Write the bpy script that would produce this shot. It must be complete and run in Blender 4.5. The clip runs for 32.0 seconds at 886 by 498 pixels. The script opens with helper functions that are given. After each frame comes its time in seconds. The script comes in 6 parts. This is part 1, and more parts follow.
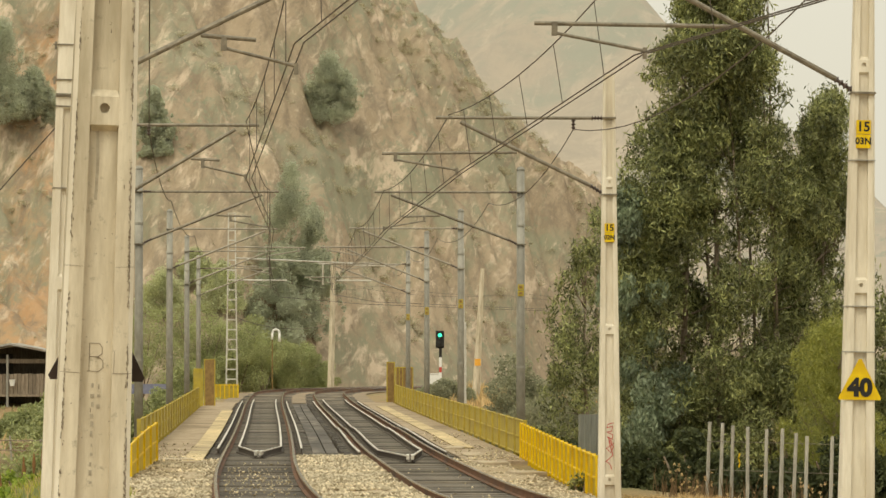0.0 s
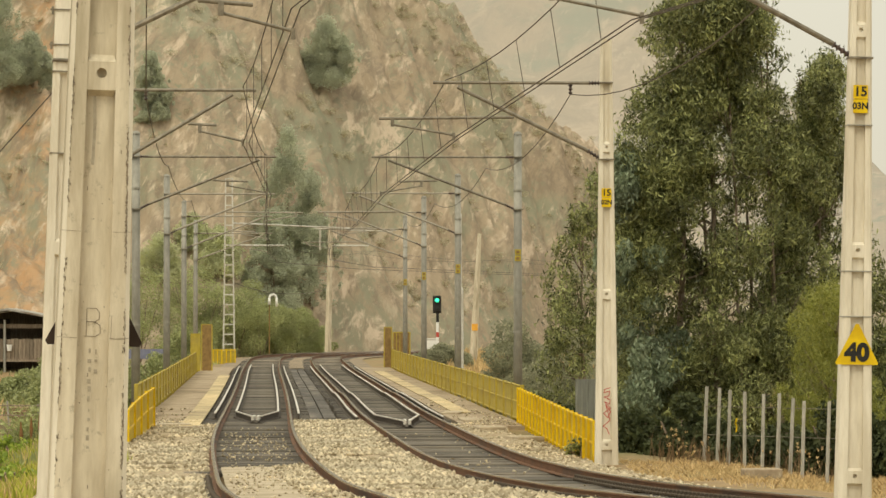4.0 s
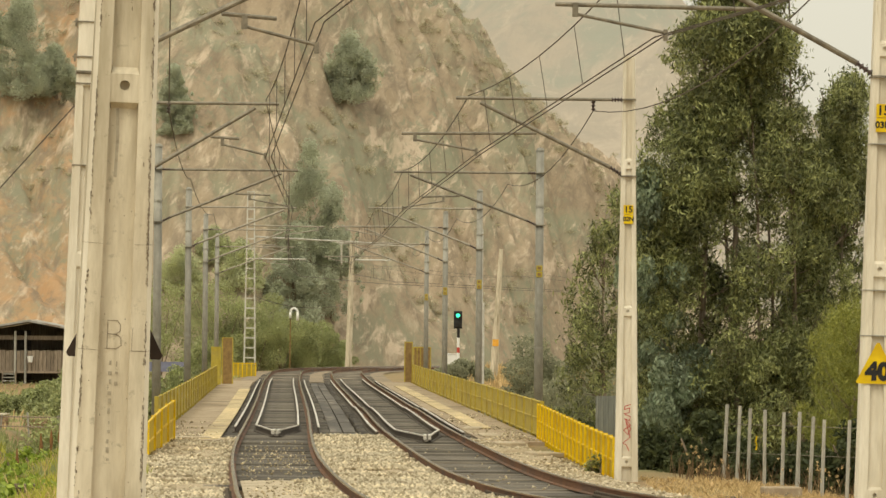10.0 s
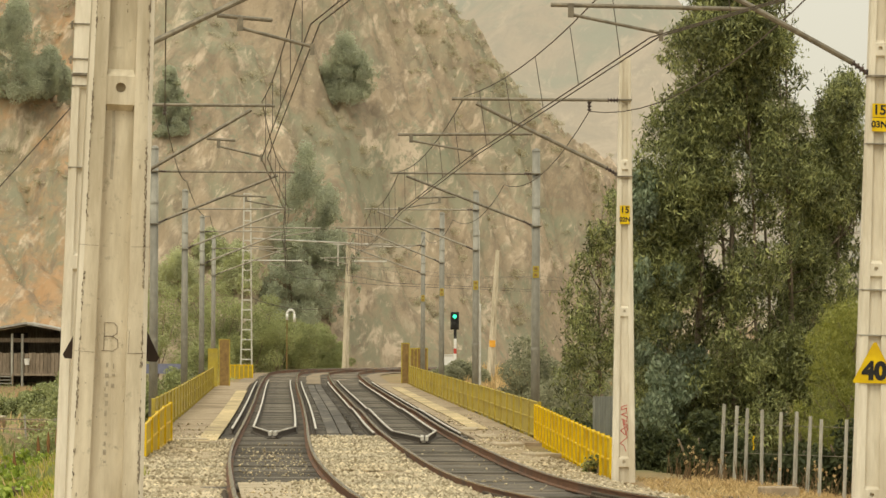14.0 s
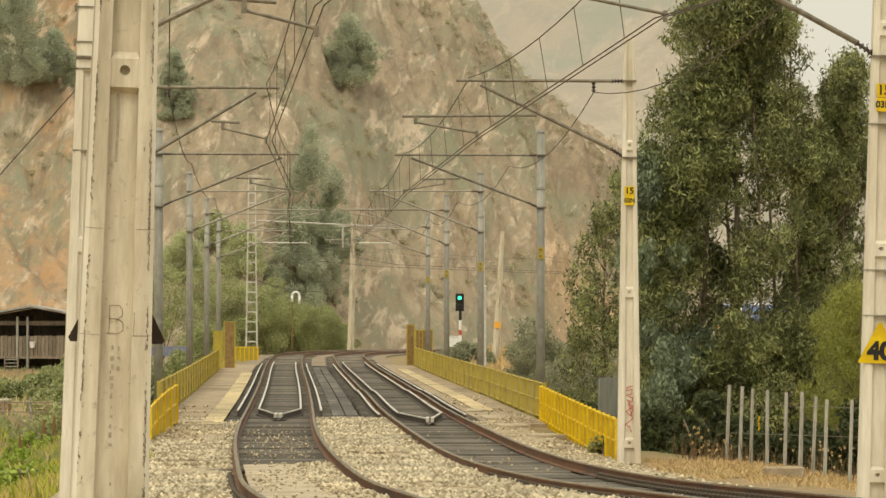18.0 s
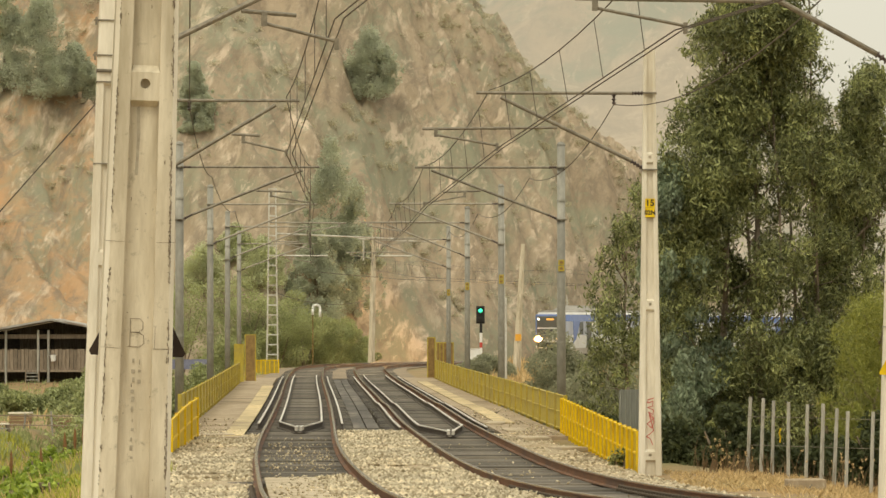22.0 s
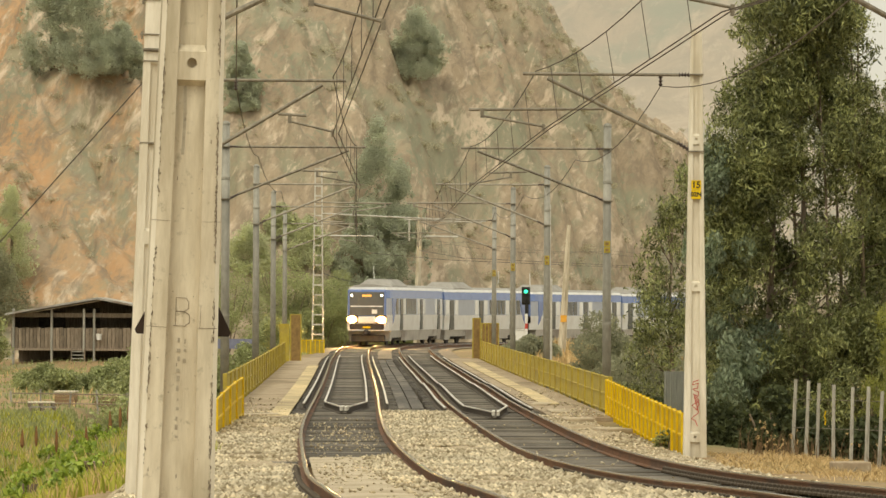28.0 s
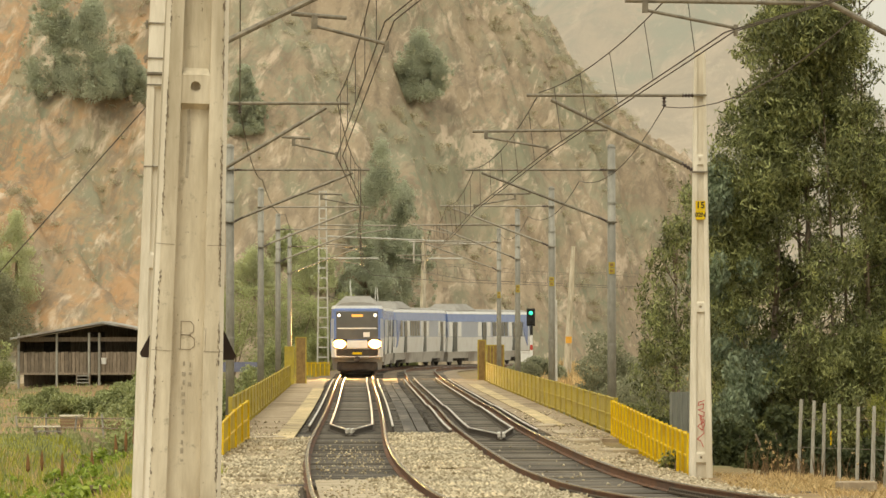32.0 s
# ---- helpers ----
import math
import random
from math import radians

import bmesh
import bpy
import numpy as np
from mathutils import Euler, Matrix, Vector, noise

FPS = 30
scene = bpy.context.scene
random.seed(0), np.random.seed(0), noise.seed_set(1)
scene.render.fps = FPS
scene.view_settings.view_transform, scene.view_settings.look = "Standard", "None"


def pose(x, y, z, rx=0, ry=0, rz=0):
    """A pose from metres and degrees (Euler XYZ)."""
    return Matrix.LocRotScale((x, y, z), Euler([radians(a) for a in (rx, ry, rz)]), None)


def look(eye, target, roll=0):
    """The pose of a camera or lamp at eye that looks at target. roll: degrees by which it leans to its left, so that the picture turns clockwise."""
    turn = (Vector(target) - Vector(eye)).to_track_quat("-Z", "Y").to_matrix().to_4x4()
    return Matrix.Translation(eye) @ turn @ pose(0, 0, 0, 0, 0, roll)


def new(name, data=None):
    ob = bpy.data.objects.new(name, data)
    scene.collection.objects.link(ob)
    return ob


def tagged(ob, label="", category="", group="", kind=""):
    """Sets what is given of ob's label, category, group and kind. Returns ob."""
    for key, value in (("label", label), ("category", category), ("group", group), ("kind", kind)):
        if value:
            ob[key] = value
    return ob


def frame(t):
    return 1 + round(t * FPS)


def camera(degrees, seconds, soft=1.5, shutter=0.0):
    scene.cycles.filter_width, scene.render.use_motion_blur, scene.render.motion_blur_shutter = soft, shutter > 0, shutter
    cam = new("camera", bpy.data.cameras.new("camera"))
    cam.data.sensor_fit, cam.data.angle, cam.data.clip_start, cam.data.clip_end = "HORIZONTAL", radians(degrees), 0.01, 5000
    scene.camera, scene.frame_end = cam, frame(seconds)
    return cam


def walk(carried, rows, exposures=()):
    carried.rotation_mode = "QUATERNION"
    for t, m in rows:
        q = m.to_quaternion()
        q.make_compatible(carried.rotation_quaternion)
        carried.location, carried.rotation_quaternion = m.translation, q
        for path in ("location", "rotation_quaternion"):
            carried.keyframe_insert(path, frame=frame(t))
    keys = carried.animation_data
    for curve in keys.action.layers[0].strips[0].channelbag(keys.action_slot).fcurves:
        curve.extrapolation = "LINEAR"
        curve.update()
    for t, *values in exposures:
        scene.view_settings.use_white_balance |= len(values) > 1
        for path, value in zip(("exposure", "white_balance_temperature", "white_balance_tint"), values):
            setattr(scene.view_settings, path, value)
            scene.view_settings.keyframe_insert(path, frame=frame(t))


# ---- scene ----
cam = camera(12.0, 32.0, soft=1.5)
EYE = (0.0, 0.0, 2.6)
# seconds, yaw, pitch, roll of the hand-steadied camera
TURNS = (
    (0.0, -0.3046, 1.3545, 0.0050),
    (0.5, -0.2718, 1.4027, -0.0318),
    (1.0, -0.2275, 1.3506, -0.0083),
    (1.5, -0.1980, 1.2333, 0.0492),
    (2.0, -0.1862, 1.0982, 0.3456),
    (2.5, -0.2322, 0.9375, 0.1344),
    (3.0, -0.2666, 0.8612, -0.0567),
    (3.5, -0.3250, 0.8671, -0.0413),
    (5.5, -0.2089, 0.9048, 0.2231),
    (6.0, -0.1593, 0.8816, 0.2285),
    (6.5, -0.1385, 0.8564, 0.1849),
    (7.0, -0.1402, 0.8940, 0.1146),
    (7.5, -0.1522, 0.9361, 0.0900),
    (8.0, -0.1293, 0.9952, -0.0451),
    (8.5, -0.1065, 1.0397, -0.1358),
    (9.0, -0.1011, 1.1021, -0.2632),
    (9.5, -0.0728, 1.1217, -0.3745),
    (10.0, -0.0599, 1.0850, -0.4933),
    (10.5, -0.0231, 1.0580, -0.3791),
    (11.0, -0.0213, 1.0104, -0.3204),
    (11.5, -0.0245, 0.9926, -0.3551),
    (12.0, -0.0278, 1.0368, -0.2329),
    (12.5, -0.0364, 1.0682, -0.2350),
    (13.0, -0.0195, 1.1112, -0.3039),
    (13.5, -0.0643, 1.1132, -0.2659),
    (14.0, -0.1038, 1.0991, -0.2892),
    (14.5, -0.1494, 1.0448, -0.1561),
    (15.0, -0.1565, 0.9743, -0.1684),
    (15.5, -0.1429, 0.9186, -0.2663),
    (17.5, -0.0392, 0.8689, -0.2009),
    (18.0, -0.0348, 0.8482, -0.0945),
    (18.5, -0.0264, 0.8329, -0.0174),
    (19.0, -0.0243, 0.7504, 0.0257),
    (19.5, 0.0000, 0.6913, -0.0000),
    (20.0, 0.0216, 0.7282, 0.2319),
    (20.5, 0.0473, 0.7509, 0.2121),
    (21.0, 0.1095, 0.7646, 0.1663),
    (21.5, 0.1998, 0.8599, 0.0449),
    (22.0, 0.2463, 1.0190, 0.0269),
    (22.5, 0.3067, 1.1891, 0.0027),
    (23.0, 0.3614, 1.3325, -0.0389),
    (23.5, 0.4390, 1.4004, -0.0743),
    (24.0, 0.5044, 1.4076, -0.1139),
    (24.5, 0.5579, 1.3909, -0.1521),
    (26.5, 0.7916, 1.0732, 0.0786),
    (27.0, 0.8179, 0.8669, 0.1138),
    (27.5, 0.8394, 0.7255, -0.0867),
    (28.0, 0.8639, 0.7553, -0.2692),
    (28.5, 0.8998, 0.8840, -0.2662),
    (29.0, 0.9203, 1.0296, -0.2686),
    (29.5, 0.9219, 1.1481, -0.3000),
    (30.0, 0.9421, 1.2150, -0.3402),
    (30.5, 0.9475, 1.2683, -0.1555),
    (31.0, 0.9324, 1.2872, -0.0982),
    (31.5, 0.9318, 1.2221, -0.0740),
    (32.0, 0.9315, 1.0537, 0.0693))
walk(cam, [(t, pose(*EYE, 90 + pitch, roll, yaw)) for t, yaw, pitch, roll in TURNS],
     exposures=[(0.0, 0.31, 7280.0, 2.0), (32.0, 0.31, 7280.0, 2.0)])

# ---- light: thick overcast, mist behind the hills ----
world = bpy.data.worlds.new("overcast")
scene.world = world
world.use_nodes = True
wn, wl = world.node_tree.nodes, world.node_tree.links
wn.clear()
w_out, w_bg, w_mix = wn.new("ShaderNodeOutputWorld"), wn.new("ShaderNodeBackground"), wn.new("ShaderNodeMix")
w_sky, w_ramp = wn.new("ShaderNodeTexSky"), wn.new("ShaderNodeValToRGB")
w_co, w_sep = wn.new("ShaderNodeTexCoord"), wn.new("ShaderNodeSeparateXYZ")
w_sky.sky_type, w_sky.sun_disc, w_sky.sun_elevation, w_sky.sun_rotation = "NISHITA", False, radians(52), radians(155)
w_mix.data_type, w_mix.inputs[0].default_value = "RGBA", 0.9
w_ramp.color_ramp.elements[0].position, w_ramp.color_ramp.elements[0].color = 0.0, (5.6, 5.2, 4.75, 1)
w_ramp.color_ramp.elements[1].position, w_ramp.color_ramp.elements[1].color = 0.45, (10.0, 9.7, 9.2, 1)
wl.new(w_co.outputs["Generated"], w_sep.inputs[0])
wl.new(w_sep.outputs["Z"], w_ramp.inputs[0])
wl.new(w_sky.outputs[0], w_mix.inputs[6])
wl.new(w_ramp.outputs[0], w_mix.inputs[7])
wl.new(w_mix.outputs[2], w_bg.inputs[0])
wl.new(w_bg.outputs[0], w_out.inputs[0])
w_bg.inputs[1].default_value = 0.1
sun = new("sun", bpy.data.lights.new("sun", "SUN"))
sun.data.energy, sun.data.angle, sun.data.color = 1.1, radians(25), (1.0, 0.93, 0.82)
sun.matrix_world = look((-20, -40, 60), (0, 0, 0))


# ---- materials ----
def mat(name, a, b, scale=8.0, rough=0.8, metal=0.0, bump=0.3, stain=None, stain_scale=0.6, stretch=(1, 1, 1), spread=0.0, spec=0.3, detail=6.0, specks=None):
    """Two colours mixed by fine noise, a third in larger patches, and a fine relief."""
    m = bpy.data.materials.new(name)
    m.use_nodes = True
    n, l = m.node_tree.nodes, m.node_tree.links
    bs = n["Principled BSDF"]
    co, mp = n.new("ShaderNodeTexCoord"), n.new("ShaderNodeMapping")
    mp.inputs["Scale"].default_value = stretch
    l.new(co.outputs["Object"], mp.inputs[0])
    fine = n.new("ShaderNodeTexNoise")
    fine.inputs["Scale"].default_value, fine.inputs["Detail"].default_value = scale, detail
    fine.inputs["Roughness"].default_value = 0.65
    l.new(mp.outputs[0], fine.inputs["Vector"])
    ramp = n.new("ShaderNodeValToRGB")
    ramp.color_ramp.elements[0].position, ramp.color_ramp.elements[1].position = 0.35, 0.66
    ramp.color_ramp.elements[0].color, ramp.color_ramp.elements[1].color = (*a, 1), (*b, 1)
    l.new(fine.outputs["Fac"], ramp.inputs[0])
    out = ramp.outputs[0]
    if stain:
        big = n.new("ShaderNodeTexNoise")
        big.inputs["Scale"].default_value, big.inputs["Detail"].default_value = stain_scale, 5.0
        l.new(mp.outputs[0], big.inputs["Vector"])
        r2 = n.new("ShaderNodeValToRGB")
        r2.color_ramp.elements[0].position, r2.color_ramp.elements[1].position = 0.48, 0.68
        l.new(big.outputs["Fac"], r2.inputs[0])
        mx = n.new("ShaderNodeMix")
        mx.data_type = "RGBA"
        mx.inputs[7].default_value = (*stain, 1)
        l.new(r2.outputs[0], mx.inputs[0])
        l.new(out, mx.inputs[6])
        out = mx.outputs[2]
    if specks:
        tiny, r3, mx3 = n.new("ShaderNodeTexNoise"), n.new("ShaderNodeValToRGB"), n.new("ShaderNodeMix")
        tiny.inputs["Scale"].default_value, tiny.inputs["Detail"].default_value = 14.0, 8.0
        tiny.inputs["Roughness"].default_value = 0.75
        l.new(co.outputs["Object"], tiny.inputs["Vector"])
        r3.color_ramp.elements[0].position, r3.color_ramp.elements[1].position = 0.58, 0.72
        l.new(tiny.outputs["Fac"], r3.inputs[0])
        mx3.data_type = "RGBA"
        mx3.inputs[7].default_value = (*specks, 1)
        l.new(r3.outputs[0], mx3.inputs[0])
        l.new(out, mx3.inputs[6])
        out = mx3.outputs[2]
    if spread:
        info, hsv, mul = n.new("ShaderNodeObjectInfo"), n.new("ShaderNodeHueSaturation"), n.new("ShaderNodeMapRange")
        mul.inputs["To Min"].default_value, mul.inputs["To Max"].default_value = 1 - spread, 1 + spread
        l.new(info.outputs["Random"], mul.inputs[0])
        l.new(mul.outputs[0], hsv.inputs["Value"])
        l.new(out, hsv.inputs["Color"])
        out = hsv.outputs[0]
    l.new(out, bs.inputs["Base Color"])
    bs.inputs["Roughness"].default_value, bs.inputs["Metallic"].default_value = rough, metal
    bs.inputs["Specular IOR Level"].default_value = spec
    if bump:
        bp = n.new("ShaderNodeBump")
        bp.inputs["Strength"].default_value, bp.inputs["Distance"].default_value = bump, 0.02
        l.new(fine.outputs["Fac"], bp.inputs["Height"])
        l.new(bp.outputs[0], bs.inputs["Normal"])
    return m


def leaf_mat(name, a, b, rough=0.42, through_light=0.3, patch=0.0, patch_size=1.3):
    """Leaves: colour varies from leaf to leaf, with some light coming through."""
    m = bpy.data.materials.new(name)
    m.use_nodes = True
    n, l = m.node_tree.nodes, m.node_tree.links
    bs = n["Principled BSDF"]
    geo, ramp = n.new("ShaderNodeNewGeometry"), n.new("ShaderNodeValToRGB")
    ramp.color_ramp.elements[0].color, ramp.color_ramp.elements[1].color = (*a, 1), (*b, 1)
    l.new(geo.outputs["Random Per Island"], ramp.inputs[0])
    out = ramp.outputs[0]
    if patch:
        # noise over position gives lighter and darker patches
        co, tone, rng, hsv = n.new("ShaderNodeTexCoord"), n.new("ShaderNodeTexNoise"), n.new("ShaderNodeMapRange"), n.new("ShaderNodeHueSaturation")
        tone.inputs["Scale"].default_value, tone.inputs["Detail"].default_value = patch_size, 2.0
        rng.inputs["From Min"].default_value, rng.inputs["From Max"].default_value = 0.36, 0.64
        rng.inputs["To Min"].default_value, rng.inputs["To Max"].default_value = 1 - patch, 1 + patch
        l.new(co.outputs["Object"], tone.inputs["Vector"])
        l.new(tone.outputs["Fac"], rng.inputs["Value"])
        l.new(rng.outputs[0], hsv.inputs["Value"])
        l.new(out, hsv.inputs["Color"])
        out = hsv.outputs[0]
    l.new(out, bs.inputs["Base Color"])
    bs.inputs["Roughness"].default_value, bs.inputs["Specular IOR Level"].default_value = rough, 0.35
    tr, mx = n.new("ShaderNodeBsdfTranslucent"), n.new("ShaderNodeMixShader")
    l.new(out, tr.inputs[0])
    mx.inputs[0].default_value = through_light
    l.new(bs.outputs[0], mx.inputs[1])
    l.new(tr.outputs[0], mx.inputs[2])
    l.new(mx.outputs[0], n["Material Output"].inputs[0])
    return m


def glow(name, colour, strength):
    m = bpy.data.materials.new(name)
    m.use_nodes = True
    bs = m.node_tree.nodes["Principled BSDF"]
    bs.inputs["Base Color"].default_value = (*colour, 1)
    bs.inputs["Emission Color"].default_value = (*colour, 1)
    bs.inputs["Emission Strength"].default_value = strength
    return m


M_CONCRETE = mat("pole_concrete", (0.50, 0.43, 0.315), (0.72, 0.645, 0.505), 4, 0.88, bump=0.35, stain=(0.33, 0.28, 0.19), stain_scale=1.5, stretch=(2.5, 2.5, 0.4), specks=(0.32, 0.28, 0.20))
M_PALECONC = mat("pale_mast_concrete", (0.64, 0.58, 0.465), (0.80, 0.74, 0.62), 4, 0.88, bump=0.3, stain=(0.56, 0.49, 0.37), stain_scale=1.2, stretch=(2.5, 2.5, 0.4))
M_CHIPS = mat("chipped_edge", (0.10, 0.08, 0.06), (0.28, 0.22, 0.16), 30, 0.95, bump=0.6)
M_STEEL = mat("galvanised_steel", (0.25, 0.24, 0.205), (0.38, 0.365, 0.315), 6, 0.6, 0.1, bump=0.1, stain=(0.18, 0.17, 0.145), stain_scale=1.0, stretch=(1, 1, 0.4))
M_TUBE = mat("cantilever_tube", (0.15, 0.13, 0.10), (0.28, 0.245, 0.185), 9, 0.5, 0.3, bump=0.1)
# paler copy of the tube colour, lightened to imitate haze on farther arms
M_HAZETUBE = mat("hazed_tube", (0.27, 0.24, 0.19), (0.38, 0.345, 0.28), 9, 0.55, 0.2, bump=0.1)
M_WIRE = mat("copper_wire", (0.07, 0.06, 0.05), (0.13, 0.10, 0.08), 9, 0.55, 0.35, bump=0)
M_INSUL = mat("insulator", (0.06, 0.045, 0.04), (0.10, 0.07, 0.06), 9, 0.3, 0, bump=0)
M_GUARDSIDE = mat("guard_rail_side", (0.05, 0.042, 0.034), (0.12, 0.095, 0.072), 12, 0.8, 0.2, bump=0.3)
M_RAIL = mat("rail_side_rust", (0.115, 0.06, 0.035), (0.25, 0.125, 0.068), 12, 0.75, 0.2, bump=0.3, stain=(0.10, 0.07, 0.055))
M_RAILTOP = mat("rail_worn_top", (0.24, 0.21, 0.18), (0.40, 0.36, 0.31), 10, 0.2, 0.95, bump=0)
M_GUARD = mat("guard_rail_pale", (0.66, 0.62, 0.55), (0.82, 0.79, 0.72), 12, 0.33, 0.45, bump=0.1, stain=(0.5, 0.44, 0.36))
M_SLEEPER = mat("creosoted_timber", (0.055, 0.049, 0.042), (0.12, 0.106, 0.09), 9, 0.85, 0, bump=0.6, stain=(0.19, 0.165, 0.13), stain_scale=1.1, stretch=(0.4, 3, 3), spread=0.45)
M_BALLAST = mat("ballast_ground", (0.27, 0.205, 0.125), (0.60, 0.50, 0.35), 15, 0.95, 0, bump=1.0, stain=(0.36, 0.275, 0.17), stain_scale=0.5)
M_FILL = mat("trodden_fill", (0.41, 0.335, 0.23), (0.55, 0.46, 0.335), 9, 0.95, 0, bump=0.5, stain=(0.34, 0.275, 0.185), stain_scale=0.9)
M_BED = mat("dusty_track_bed", (0.20, 0.155, 0.105), (0.38, 0.30, 0.205), 6, 0.95, 0, bump=0.5, stain=(0.17, 0.13, 0.09), stain_scale=0.5)
M_CLIP = mat("rail_fastening", (0.05, 0.04, 0.03), (0.14, 0.11, 0.08), 20, 0.8, 0.2, bump=0.2)
M_DECK = mat("walkway_concrete", (0.29, 0.22, 0.145), (0.45, 0.36, 0.25), 3.5, 0.9, 0, bump=0.5, stain=(0.21, 0.155, 0.095), stain_scale=0.45, specks=(0.52, 0.44, 0.33))
M_YELLOW = mat("yellow_paint_bright", (0.66, 0.43, 0.01), (0.80, 0.56, 0.015), 5, 0.55, 0, bump=0.05, stain=(0.58, 0.36, 0.01), stain_scale=2)
M_YELLOWDULL = mat("yellow_paint_faded", (0.37, 0.28, 0.04), (0.49, 0.38, 0.065), 4, 0.65, 0, bump=0.05, stain=(0.33, 0.255, 0.08), stain_scale=1.5)
M_YELLOWPALE = mat("grating_paint", (0.45, 0.345, 0.18), (0.64, 0.51, 0.29), 5, 0.7, 0, bump=0.4, stain=(0.34, 0.26, 0.155), stain_scale=1.4, spread=0.22)
M_BROWN = mat("rusty_screen", (0.20, 0.12, 0.05), (0.34, 0.22, 0.08), 5, 0.7, 0.2, bump=0.2)
M_DIRT = mat("dry_ground", (0.21, 0.14, 0.07), (0.37, 0.26, 0.135), 3, 0.95, 0, bump=0.8, stain=(0.20, 0.185, 0.085), stain_scale=0.16)
M_BLACK = mat("black_paint", (0.012, 0.012, 0.012), (0.03, 0.028, 0.025), 6, 0.6, 0, bump=0)
M_RED = mat("red_spray", (0.45, 0.05, 0.04), (0.55, 0.09, 0.07), 12, 0.7, 0, bump=0)
M_WHITE = mat("white_paint", (0.74, 0.73, 0.70), (0.82, 0.81, 0.78), 6, 0.5, 0, bump=0.05)
M_DARKWOOD = mat("weathered_planks", (0.17, 0.135, 0.10), (0.30, 0.24, 0.18), 6, 0.9, 0, bump=0.4, stretch=(3, 3, 0.4), spread=0.25)
M_ROOFTIN = mat("corrugated_roof", (0.30, 0.29, 0.27), (0.45, 0.43, 0.39), 3, 0.6, 0.3, bump=0.1, stain=(0.25, 0.2, 0.16))
M_CRATE = mat("brown_planks", (0.20, 0.13, 0.075), (0.33, 0.22, 0.13), 5, 0.9, 0, bump=0.4, stretch=(0.4, 3, 3), spread=0.25)
M_BARK = mat("bark", (0.16, 0.12, 0.085), (0.34, 0.27, 0.2), 6, 0.9, 0, bump=0.5, stretch=(3, 3, 0.6))
M_POST = mat("grey_fence_wood", (0.26, 0.25, 0.215), (0.43, 0.41, 0.36), 7, 0.9, 0, bump=0.3, stretch=(3, 3, 0.5), spread=0.2)
L_EUC = leaf_mat("eucalyptus_leaves", (0.065, 0.08, 0.03), (0.395, 0.41, 0.17), patch=0.45, patch_size=1.5)
# the trees' shade is put into these darker leaf colours
L_UNDER = leaf_mat("painted_shade_undergrowth", (0.035, 0.045, 0.018), (0.10, 0.115, 0.045), 0.7)
L_BLUE = leaf_mat("young_eucalyptus_leaves", (0.12, 0.16, 0.09), (0.33, 0.38, 0.255), patch=0.3)
L_PINE = leaf_mat("pine_green", (0.19, 0.21, 0.04), (0.40, 0.40, 0.10))
# distant leaves and scrub: base colours paled to imitate haze
L_HILL = leaf_mat("hazed_hill_shrubs", (0.28, 0.285, 0.185), (0.38, 0.375, 0.25), 1.0, 0.45, patch=0.2)
L_HAZEHILL = leaf_mat("hazed_hill_trees", (0.475, 0.50, 0.375), (0.535, 0.56, 0.425), 1.0, 0.5, patch=0.12, patch_size=0.8)
L_SCRUB = leaf_mat("hazed_dry_scrub", (0.46, 0.425, 0.30), (0.56, 0.51, 0.37), 1.0, 0.5)
M_PLANK = mat("deck_plank", (0.07, 0.062, 0.053), (0.13, 0.115, 0.098), 9, 0.85, 0, bump=0.5, stain=(0.2, 0.175, 0.14), stain_scale=0.8, stretch=(3, 0.5, 3), spread=0.18)
M_YELLOWMID = mat("yellow_sheet", (0.50, 0.33, 0.012), (0.62, 0.43, 0.02), 4, 0.6, 0, bump=0.05, stain=(0.42, 0.27, 0.02), stain_scale=2)
L_BUSH = leaf_mat("bush_green", (0.23, 0.26, 0.11), (0.42, 0.44, 0.20), patch=0.25, patch_size=0.9)
# these two greens are lightened for haze as well
L_SIDEHILL = leaf_mat("hazed_green_hill_trees", (0.57, 0.59, 0.36), (0.64, 0.66, 0.42), 1.0, 0.5, patch=0.15, patch_size=0.8)
L_FOOT = leaf_mat("hazed_foothill_green", (0.32, 0.35, 0.165), (0.45, 0.47, 0.24), 1.0, 0.45, patch=0.25, patch_size=0.6)
L_STONE = leaf_mat("ballast_stones", (0.28, 0.215, 0.12), (0.90, 0.79, 0.585), 0.95, patch=0.18, patch_size=0.5)
L_GRASS = leaf_mat("fresh_grass", (0.24, 0.27, 0.035), (0.60, 0.58, 0.11))
L_WEED = leaf_mat("juicy_weeds", (0.16, 0.24, 0.03), (0.42, 0.50, 0.09))
L_DRY = leaf_mat("dry_grass", (0.44, 0.305, 0.14), (0.78, 0.58, 0.30))


# ---- shapes ----
def part(name, bm, material, parent=None, label="", smooth=False):
    me = bpy.data.meshes.new(name)
    bm.to_mesh(me)
    bm.free()
    me.materials.append(material)
    if smooth:
        me.polygons.foreach_set("use_smooth", [True] * len(me.polygons))
    ob = new(name, me)
    ob.parent = parent
    return tagged(ob, label)


def thing(name, label, category, group="", at=(0, 0, 0), turn=0.0, kind=""):
    ob = new(name)
    ob.empty_display_size = 0.2
    ob.matrix_basis = pose(*at, 0, 0, turn)
    return tagged(ob, label, category, group, kind)


def raw(name, verts, faces, material, parent=None, smooth=False):
    me = bpy.data.meshes.new(name)
    me.from_pydata([tuple(v) for v in verts], [], [tuple(f) for f in faces])
    me.materials.append(material)
    if smooth:
        me.polygons.foreach_set("use_smooth", [True] * len(me.polygons))
    ob = new(name, me)
    ob.parent = parent
    return ob


